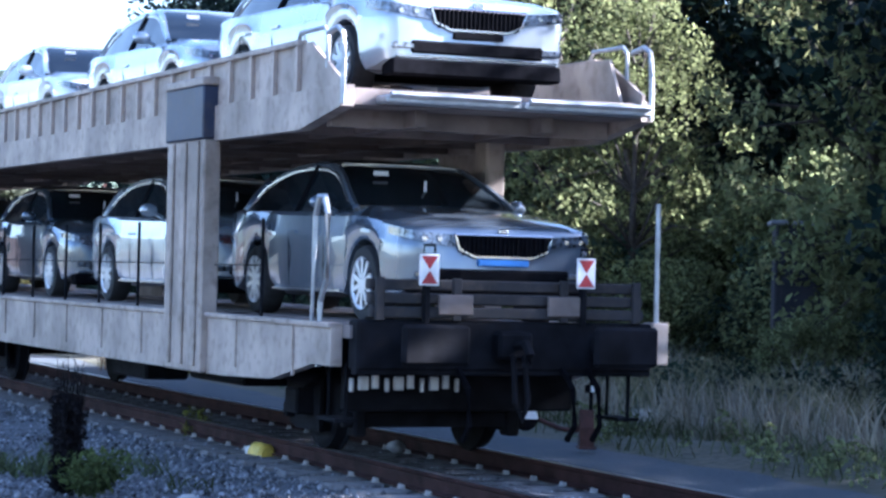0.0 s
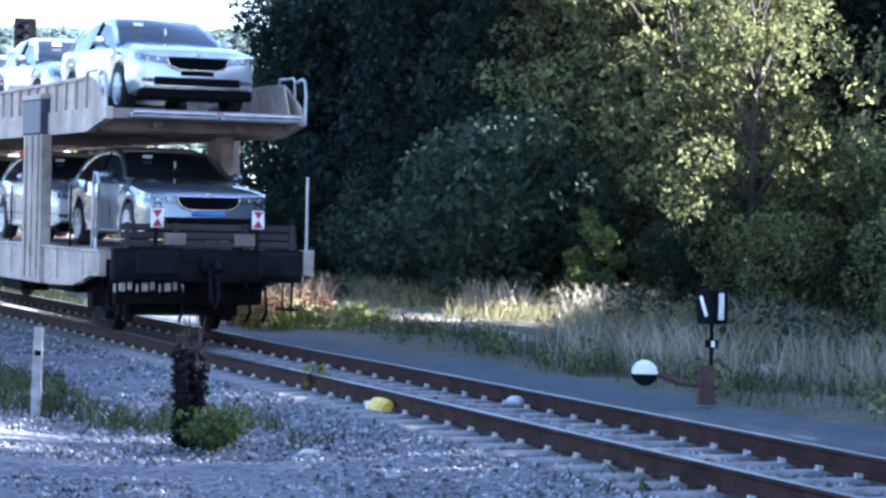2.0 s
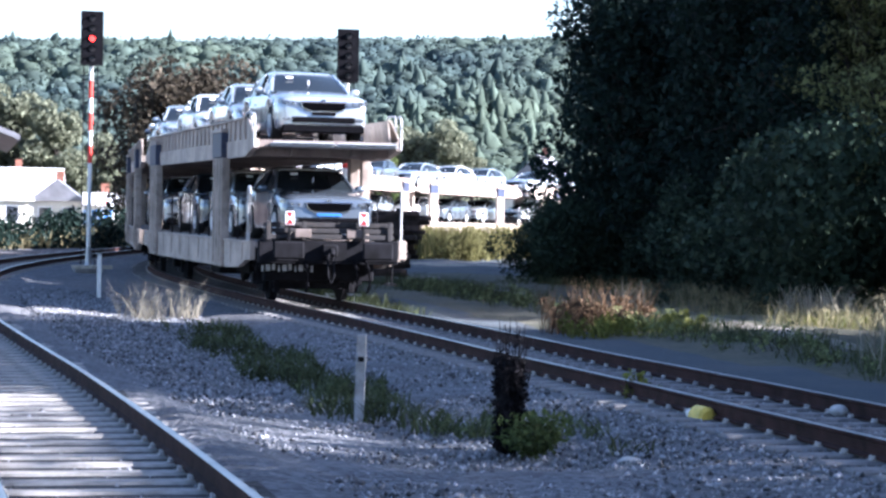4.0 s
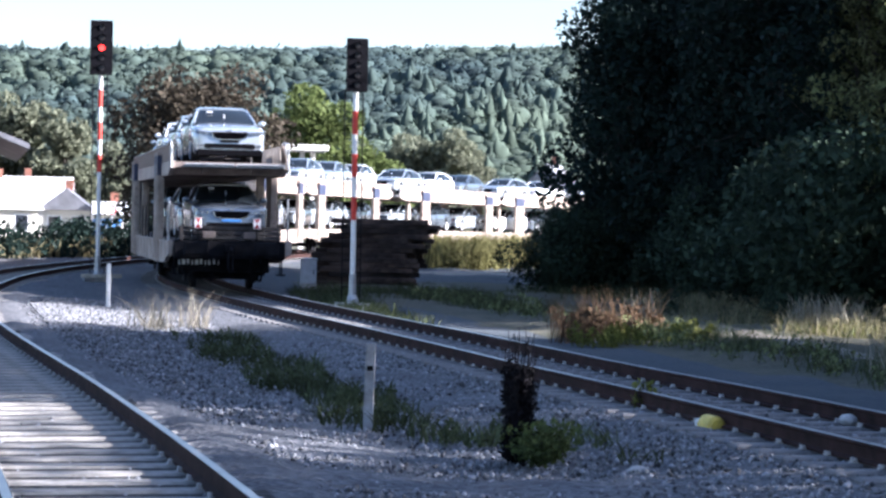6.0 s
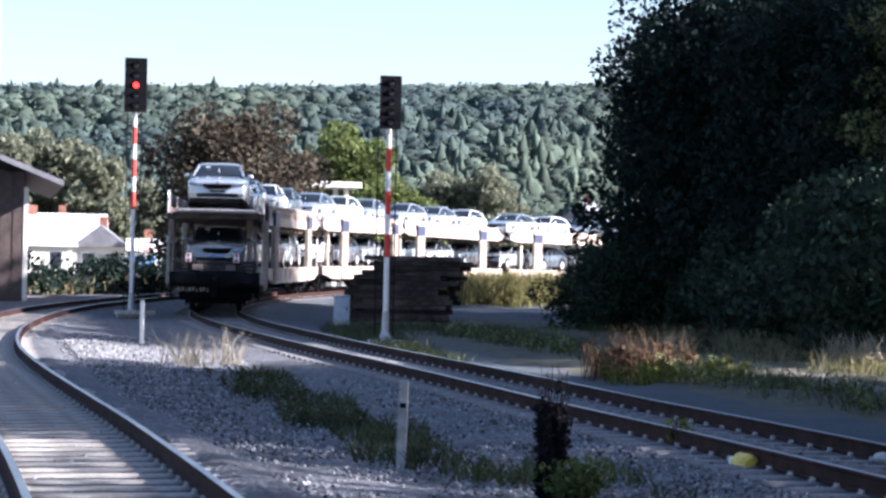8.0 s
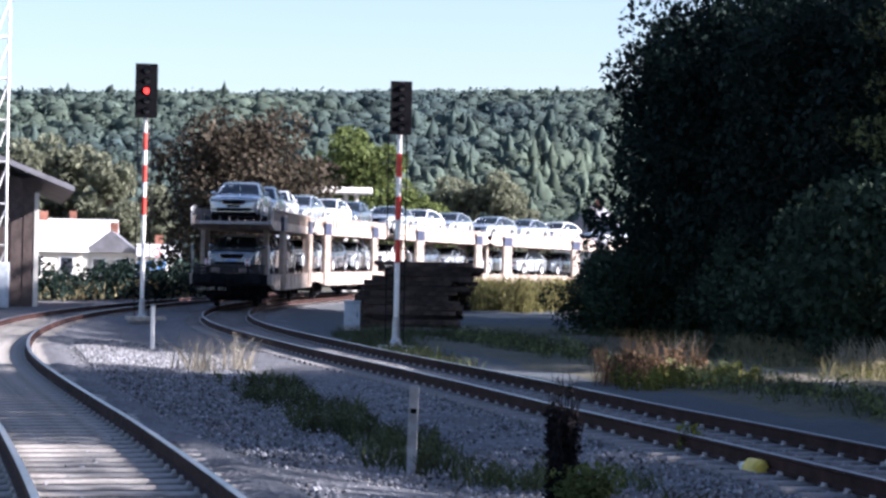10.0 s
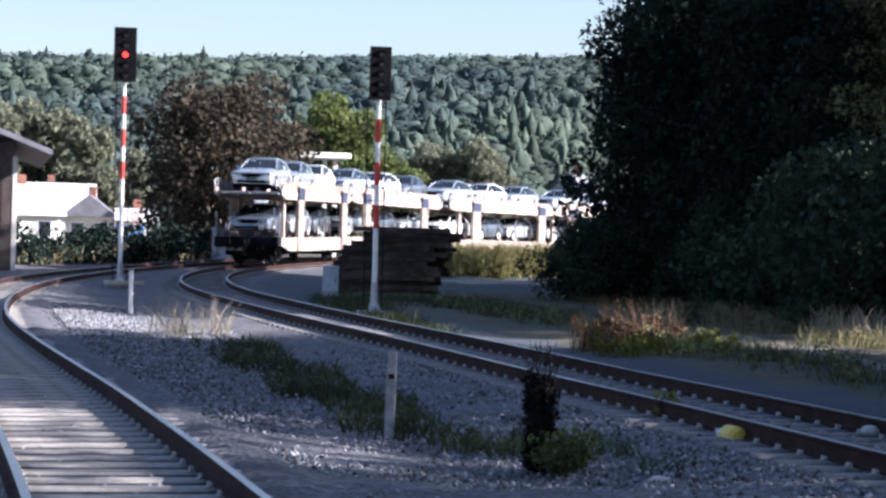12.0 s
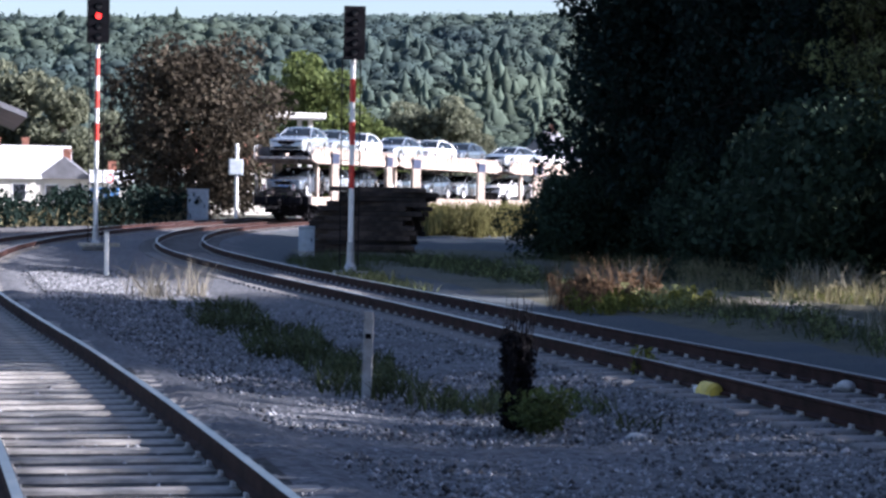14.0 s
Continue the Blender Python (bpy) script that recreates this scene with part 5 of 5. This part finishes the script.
bmesh.ops.create_icosphere(bm, subdivisions=2, radius=0.07, matrix=Matrix.Diagonal((1.3, 1.0, 0.7, 1)))
for v in bm.verts:
    v.co *= 1 + 0.2 * noise.noise(v.co * 11)
small("pale_stone", bm, M_CONC, "small pale stone in the ballast", "stone", pose(-2.55, 18.9, -0.12))


def leafy_plant(name, label, x, y, h, w, count, size, leaf, seed, low=0.0):
    rng = np.random.default_rng(seed)
    plant = thing(name, label, "plant")
    plant.matrix_basis = pose(x, y, land(y) - 0.15)
    bm = bmesh.new()
    tips = []
    for k in range(9):
        a = k * 2.4
        t = Vector((math.cos(a) * w * 0.4 * rng.random(), math.sin(a) * w * 0.4 * rng.random(), h * (0.45 + 0.5 * rng.random())))
        tube(bm, [(0, 0, 0), t * 0.5 + Vector((0, 0, 0.04 * h)), t], [0.012, 0.009, 0.004], 4)
        tips.append((*t, w * (0.16 + 0.12 * rng.random())))
        tips.append((*(t * 0.6), w * 0.2))
    tagged(part("stem", bm, M_BARK, plant), kind="stuff")
    me = leaves_mesh(tips, count, size, rng)
    me.materials.append(leaf)
    link(new("leaves", me), plant)
    return plant


M_GRASS_WEED = leaf_mat("fresh weed leaves", (0.075, 0.097, 0.036), 0.5, 0.3)
leafy_plant("weed_plant", "flowering weed between rail and ballast", -0.70, 24.75, 0.42, 0.42, 160, 0.035, M_WEED_YEL, 41)
leafy_plant("weed_plant", "low leafy weed at the foot of the dead stalks", -3.25, 19.5, 0.30, 0.72, 1300, 0.028, M_GRASS_WEED, 42)


def build_dead_plant():
    """Upright bundle of dead dark stalks."""
    rng = np.random.default_rng(8)
    plant = thing("dead_thistle", "upright bundle of dead dark brown stalks", "plant")
    plant.matrix_basis = pose(-3.36, 19.8, -0.16)
    bm = bmesh.new()
    clumps = []
    for k in range(46):
        a, r = rng.random() * 6.28, 0.13 * math.sqrt(rng.random())
        top = 0.80 + 0.48 * rng.random() - 0.9 * r
        x, y = math.cos(a) * r, math.sin(a) * r
        tip = (x * 1.2 + 0.035 * rng.normal(), y * 1.2, top)
        tube(bm, [(x * 0.45, y * 0.45, 0), (x * 0.9 + 0.02 * rng.normal(), y, top * 0.55), tip], [0.008, 0.006, 0.002], 4)
        clumps += [(x * 0.8, y * 0.8, top * q, 0.045 + 0.035 * rng.random()) for q in (0.12, 0.25, 0.4, 0.55, 0.7)]
        if k % 3 == 0:
            clumps.append((tip[0], tip[1], top * 0.9, 0.022))
        for _ in range(3):
            q, b = rng.uniform(0.4, 0.95), rng.random() * 6.28
            p = Vector((x, y, top * q))
            tube(bm, [p, p + Vector((math.cos(b) * 0.05, math.sin(b) * 0.05, 0.09))], [0.004, 0.0015], 3)
    tagged(part("stalk_mass", bm, M_WEED_DARK, plant), kind="stuff")
    me = leaves_mesh(clumps, 7500, 0.02, rng)
    me.materials.append(M_WEED_DARK)
    link(new("dead_leaves", me), plant)


build_dead_plant()


# ---- stack of old sleepers, cabinets and posts further on ----
def build_stack():
    stack = thing("sleeper_stack", "dark stack of old timber sleepers beside the line", "timber stack")
    stack.matrix_basis = pose(4.95, 73.6, land(73.6) - 0.12, 0, 0, -14)
    long = box(bmesh.new(), -1.3, 1.3, -0.12, 0.12, 0, 0.15, 0.015)
    first = None
    rnd = random.Random(3)
    for layer in range(14):
        for k in range(8 if layer < 10 else 15 - layer):
            shift = 0.05 * layer + (0.25 if layer > 9 else 0)
            m = pose(-0.35 + shift + rnd.uniform(-0.4, 0.4), -1.0 + 0.28 * k + rnd.uniform(-0.04, 0.04), layer * 0.152, 0, rnd.uniform(-0.8, 0.8), rnd.uniform(-6, 6)) @ Matrix.Diagonal((rnd.uniform(0.95, 1.2), 1, 1, 1))
            if first is None:
                first = part("timber", long, M_STACK, stack)
                first.matrix_basis = m
            else:
                again("timber", first, stack, m)


M_STACK = mat("tarred old timber", (0.050, 0.034, 0.027), 0.9, var=0.35, scale=4, bump=0.5, bump_scale=20, each=0.75)
build_stack()
M_CABINET = mat("pale blue grey cabinet paint", (0.42, 0.47, 0.52), 0.55, var=0.08, dirt=0.2)


def build_cabinet(x, y, w, h, label):
    c = thing("relay_cabinet", label, "cabinet")
    c.matrix_basis = pose(x, y, land(y) - 0.12, 0, 0, -8)
    part("plinth", box(bmesh.new(), -w * 0.5, w * 0.5, -0.2, 0.2, 0, 0.16, 0.01), M_CONC, c)
    part("casing", box(bmesh.new(), -w * 0.48, w * 0.48, -0.19, 0.19, 0.16, h, 0.015), M_CABINET, c)
    part("lid", box(bmesh.new(), -w * 0.53, w * 0.53, -0.24, 0.24, h, h + 0.06, 0.02), M_CABINET, c)
    door = part("door", box(bmesh.new(), -w * 0.42, w * 0.42, -0.205, -0.19, 0.24, h - 0.08, 0.006), M_CABINET, c)
    part("handle", box(bmesh.new(), w * 0.28, w * 0.34, -0.23, -0.205, h * 0.5, h * 0.5 + 0.12), M_SIGNALBLACK, door)


build_cabinet(2.5, 70.8, 0.5, 0.85, "small pale trackside cabinet near the sleeper stack")
build_cabinet(4.4, 120.5, 1.1, 1.75, "tall grey relay cabinet beyond the bend")


def build_road_sign(x, y, z, label):
    s = thing("warning_sign", label, "road sign")
    s.matrix_basis = pose(x, y, land(y) - 0.1)
    part("pole", tube(bmesh.new(), [(0, 0, 0), (0, 0, z)], 0.05, 8), M_GALV, s)
    plate = part("plate", lathe(bmesh.new(), [(-0.07, 0.24), (-0.05, 0.24)], 20, "Y"), M_REDWHITE_R, s, "red round plate")
    plate.matrix_basis = pose(0, 0, z - 0.1)
    part("disc", lathe(bmesh.new(), [(-0.078, 0.17), (-0.072, 0.17)], 20, "Y"), M_FILM, plate, "white disc")


build_road_sign(0.6, 131, 2.4, "red and white round sign on a pole")
barrier = thing("crossing_post", "pale level crossing post with a lamp box", "crossing post")
barrier.matrix_basis = pose(8.0, 134, 0.8)
part("pole", tube(bmesh.new(), [(0, 0, 0), (0, 0, 4.4)], 0.10, 8), M_MASTWHITE, barrier)
part("lamp_box", box(bmesh.new(), -0.45, 0.35, -0.2, 0.1, 2.6, 3.5, 0.04), M_CABINET, barrier)


def build_lattice():
    mast = thing("lattice_mast", "white painted lattice mast with a grey box at its foot", "mast")
    mast.matrix_basis = pose(-8.05, 92, land(92) - 0.1)
    for x in (-0.28, 0.28):
        for y in (-0.28, 0.28):
            part("leg", tube(bmesh.new(), [(x, y, 0), (x * 0.8, y * 0.8, 14)], 0.055, 6), M_MASTWHITE, mast)
    for z in np.arange(0.8, 13.5, 1.6):
        bm = bmesh.new()
        for s in (-1, 1):
            tube(bm, [(-0.27, s * 0.27, z), (0.27, s * 0.27, z)], 0.03, 4)
            tube(bm, [(s * 0.27, -0.27, z), (s * 0.27, 0.27, z + 1.2)], 0.024, 4)
            tube(bm, [(-0.27, s * 0.27, z), (0.27, s * 0.27, z + 1.5)], 0.024, 4)
        part("brace", bm, M_MASTWHITE, mast)
    part("foot_box", box(bmesh.new(), -0.4, 0.42, -0.45, 0.3, 0, 1.75, 0.03), M_CABINET, mast)


build_lattice()


# ---- buildings ----
M_PLANK = mat("dark brown plank wall", (0.075, 0.055, 0.05), 0.85, var=0.2, scale=3, bump=0.3, bump_scale=12)
M_ROOFGREY = mat("grey sheet roof", (0.20, 0.20, 0.22), 0.6, 0.2, var=0.12, scale=1.5)
M_RENDER = mat("cream rendered wall", (0.60, 0.575, 0.52), 0.9, var=0.06, scale=0.6)
M_ROOFPALE = mat("pale metal roof", (0.62, 0.62, 0.62), 0.5, 0.1, var=0.08, scale=0.8)
M_ROOFRED = mat("red brown roof tiles", (0.26, 0.11, 0.075), 0.85, var=0.15, scale=3)
M_WINDOW = glass("dark house window", (0.03, 0.035, 0.045))


def build_shed():
    shed = thing("goods_shed", "dark brown plank goods shed with a wide overhanging roof", "shed")
    shed.matrix_basis = pose(-6.6, 96.5, land(96) - 0.15)
    wall = part("wall", box(bmesh.new(), -14, 0, 0, 16, 0, 4.9), M_PLANK, shed)
    first = None
    for k in range(28):
        m = pose(-0.25 - 0.5 * k, -0.02, 0)
        if first is None:
            first = part("plank", box(bmesh.new(), -0.22, 0.22, -0.02, 0.02, 0.1, 5.2), M_PLANK, wall)
            first.matrix_basis = m
        else:
            again("plank", first, wall, m)
    part("corner_post", box(bmesh.new(), -0.05, 0.14, -0.06, 0.14, 0, 4.6, 0.01), M_RENDER, shed, "pale corner post")
    bm = bmesh.new()
    for x0, z0, x1, z1 in ((1.5, 4.65, -7.0, 8.0), (-15.5, 4.65, -7.0, 8.0)):
        vs = [bm.verts.new(p) for p in ((x0, -1.2, z0), (x1, -1.2, z1), (x1, 17.2, z1), (x0, 17.2, z0), (x0, -1.2, z0 + 0.22), (x1, -1.2, z1 + 0.22), (x1, 17.2, z1 + 0.22), (x0, 17.2, z0 + 0.22))]
        for q in ((0, 1, 2, 3), (4, 7, 6, 5), (0, 4, 5, 1), (1, 5, 6, 2), (2, 6, 7, 3), (3, 7, 4, 0)):
            bm.faces.new([vs[i] for i in q])
    bmesh.ops.recalc_face_normals(bm, faces=bm.faces)
    part("roof", bm, M_ROOFGREY, shed)
    part("gable", prism(bmesh.new(), [(0, 4.9), (16, 4.9), (16, 5.0), (0, 5.0)], -14, 0), M_PLANK, shed)
    bm = bmesh.new()
    vs = [bm.verts.new(p) for p in ((-14, 0, 4.9), (0, 0, 4.9), (-7, 0, 7.8), (-14, 0.15, 4.9), (0, 0.15, 4.9), (-7, 0.15, 7.8))]
    for q in ((0, 1, 2), (5, 4, 3), (0, 3, 4, 1), (1, 4, 5, 2), (2, 5, 3, 0)):
        bm.faces.new([vs[i] for i in q])
    part("gable_boards", bm, M_PLANK, shed)


build_shed()


def build_house(x, y, w, depth, eave, ridge, wall_m, roof_m, turn, label, windows=3, along=True):
    house = thing("house", label, "house", "houses of the town")
    house.matrix_basis = pose(x, y, land(y) - 0.1, 0, 0, turn)
    wall = part("wall", box(bmesh.new(), -w / 2, w / 2, 0, depth, 0, eave), wall_m, house)
    bm = bmesh.new()
    o = 0.4
    if along:
        vs = [bm.verts.new(p) for p in ((-w / 2 - o, -o, eave), (w / 2 + o, -o, eave), (w / 2 + o, depth + o, eave), (-w / 2 - o, depth + o, eave), (-w / 2 - o, depth / 2, ridge), (w / 2 + o, depth / 2, ridge))]
        qs = ((0, 1, 5, 4), (2, 3, 4, 5), (0, 4, 3), (1, 2, 5), (3, 2, 1, 0))
    else:
        vs = [bm.verts.new(p) for p in ((-w / 2 - o, -o, eave), (w / 2 + o, -o, eave), (w / 2 + o, depth + o, eave), (-w / 2 - o, depth + o, eave), (0, -o, ridge), (0, depth + o, ridge))]
        qs = ((0, 4, 5, 3), (1, 2, 5, 4), (0, 1, 4), (2, 3, 5), (3, 2, 1, 0))
    for q in qs:
        bm.faces.new([vs[i] for i in q])
    roof = part("roof", bm, roof_m, house)
    part("chimney", box(bmesh.new(), -0.3, 0.3, depth * 0.55, depth * 0.55 + 0.5, eave, ridge + 0.7), M_ROOFRED, roof)
    for k in range(windows):
        xc = -w / 2 + w * (k + 0.5) / windows
        win = part("window", box(bmesh.new(), xc - 0.55, xc + 0.55, -0.05, 0.02, 1.0, min(2.3, eave - 0.3)), M_FILM, house)
        part("pane", box(bmesh.new(), xc - 0.45, xc + 0.45, -0.065, -0.052, 1.1, min(2.2, eave - 0.4)), M_WINDOW, win)


build_house(-4.2, 172, 4.6, 6, 2.6, 4.9, M_RENDER, M_ROOFPALE, 8, "white cottage with a pale metal roof beyond the line", 2)
build_house(0.6, 182, 3.6, 6, 2.7, 4.4, M_RENDER, M_ROOFGREY, -6, "small white cottage with a grey gable roof", 2, False)
build_house(4.0, 178, 2.6, 5, 2.4, 3.4, M_RENDER, M_ROOFPALE, -3, "white outbuilding with a pale roof", 1)
build_house(-9.5, 184, 6.0, 7, 2.8, 5.6, M_RENDER, M_ROOFGREY, 6, "white bungalow with a grey roof", 3)
build_house(-1.5, 204, 7.0, 7, 3.0, 5.8, M_RENDER, M_ROOFPALE, 0, "cream house with a pale roof in the town", 3)
box_c = thing("blue_container", "blue steel container beside the cottages", "container")
box_c.matrix_basis = pose(2.4, 160, 0.8, 0, 0, 5)
part("shell", box(bmesh.new(), -0.8, 0.8, 0, 2.4, 0, 1.9, 0.03), mat("blue container paint", (0.06, 0.22, 0.55), 0.5, var=0.1), box_c)
for k in range(4):
    part("door_rib", box(bmesh.new(), -0.62 + 0.4 * k, -0.56 + 0.4 * k, -0.04, 0.0, 0.15, 1.75), M_CABINET, box_c)
build_house(44.5, 206, 6.5, 7, 4.4, 8.0, M_RENDER, M_ROOFGREY, -25, "white gabled house behind the wood", 2, False)
build_house(17, 214, 8.5, 8, 4.2, 7.6, M_RENDER, M_ROOFRED, 10, "cream house behind the green tree", 3)
canopy = thing("station_canopy", "white flat canopy roof on two posts beyond the train", "canopy")
canopy.matrix_basis = pose(14.0, 152, 0.75)
part("canopy_roof", box(bmesh.new(), -1.8, 1.8, -1.2, 1.2, 6.55, 6.95, 0.05), M_MASTWHITE, canopy)
for x in (0.25, 0.95):
    part("canopy_post", box(bmesh.new(), x - 0.14, x + 0.14, -0.15, 0.15, 0, 6.55), M_MASTWHITE, canopy)
M_HUT = mat("blackish weathered boards", (0.018, 0.018, 0.024), 0.85, var=0.2, scale=4)
hut = thing("track_hut", "dark weathered hut half hidden in the wood", "hut")
hut.matrix_basis = pose(14.95, 38.0, -0.1, 0, 0, -28)
part("wall", box(bmesh.new(), -0.48, 0.48, 0, 1.3, 0, 3.0, 0.02), M_HUT, hut)
part("door", box(bmesh.new(), -0.36, 0.30, -0.05, 0.0, 0.2, 2.6, 0.01), M_HUT, hut)
part("roof", box(bmesh.new(), -0.58, 0.58, -0.15, 1.45, 3.0, 3.08, 0.02), M_ROOFGREY, hut)

# ---- the train: wagons and cars, in running order from the tail ----
TAIL = [(0.0, 18.22), (0.5, 21.68), (1.0, 25.2), (1.5, 28.7), (2.0, 32.05), (2.5, 35.45), (3.0, 38.75), (3.5, 42.0), (4.5, 48.5), (5.5, 55.0), (6.5, 61.7), (7.5, 68.6), (8.5, 75.4), (9.5, 82.3), (10.5, 89.5), (11.5, 96.7), (12.5, 103.9), (13.25, 109.3), (14.0, 114.75)]
CAR_AT = (0.25, 5.6, 11.1)          # place of each car's nose from the wagon's tail-side end
UNIT = 2 * HALF + 0.15 + 1.0


def half_pose(a, flipped):
    """A half wagon whose tail-side end is a metres along the line."""
    p, _ = on_line(a + 2.5)
    q, _ = on_line(a + HALF - 2.5)
    d = (q - p).normalized()
    m = Matrix.Translation(p - d * 2.5) @ Matrix.Rotation(-math.atan2(d.x, d.y), 4, "Z") @ Matrix.Rotation(math.asin(d.z), 4, "X")
    return m @ pose(0, HALF, 0, 0, 0, 180) if flipped else m


first_wagon = build_wagon()
for x in (-0.80, 0.66):
    build_marker(first_wagon, x)
first_wagon["label"] = "weathered beige double-deck car carrier wagon with tail boards"
plain = build_wagon()
cars_kinds = [build_car(M_SILVER, "silver estate car strapped on a wagon deck"), build_car(M_WHITE, "white estate car strapped on a wagon deck"), build_car(M_GREYCAR, "graphite grey estate car strapped on a wagon deck"), build_car(M_BLUECAR, "glossy dark blue estate car behind the tail boards")]
used = [False] * 4
LOWER, UPPER = (0, 0, 2, 0, 2, 0, 1, 2, 0), (0, 0, 1, 0, 1, 2, 0, 1, 0)
train = []         # thing, offset of its half, flipped, pose on the half seen from the tail side
for k in range(8):
    off, flip = (k // 2) * UNIT + (k % 2) * (HALF + 0.15), k % 2 == 1
    train.append((first_wagon if k == 0 else plain if k == 1 else copy_thing(plain, Matrix.Identity(4)), off, flip, Matrix.Identity(4)))
    for deck, kinds in ((DECK_LO + 0.01, LOWER), (DECK_UP + 0.005, UPPER)):
        for i, y in enumerate(CAR_AT):
            y += 0.55 if deck > 2 else 0.0
            kind = 3 if k + i == 0 and deck < 2 else kinds[(k * 3 + i) % 9]
            car = cars_kinds[kind] if not used[kind] else copy_thing(cars_kinds[kind], Matrix.Identity(4))
            used[kind] = True
            local = pose(random.uniform(-0.04, 0.04), y + 2.43 + (0.0 if k + i == 0 else random.uniform(-0.05, 0.1)), deck, 0, 0, random.uniform(-0.5, 0.5))
            train.append((car, off, False, local))


def motions():
    for ob, off, flip, local in train:
        walk(ob, [(t, half_pose(a + off, flip) @ local) for t, a in TAIL])
    for wagon in [w for w, *_ in train if w.name.startswith("car_carrier")]:
        for ws in [c for c in wagon.children if c.name.startswith("wheelset")]:
            y = ws.matrix_basis.translation.y
            way = -1 if wagon.matrix_basis.to_3x3()[1][1] > 0 else 1
            ts = np.arange(0, 14.01, 0.1)
            walk(ws, [(float(t), pose(0, y, 0.63) @ Matrix.Rotation(way * curve_at(t, TAIL) / 0.46, 4, "X")) for t in ts])


motions()
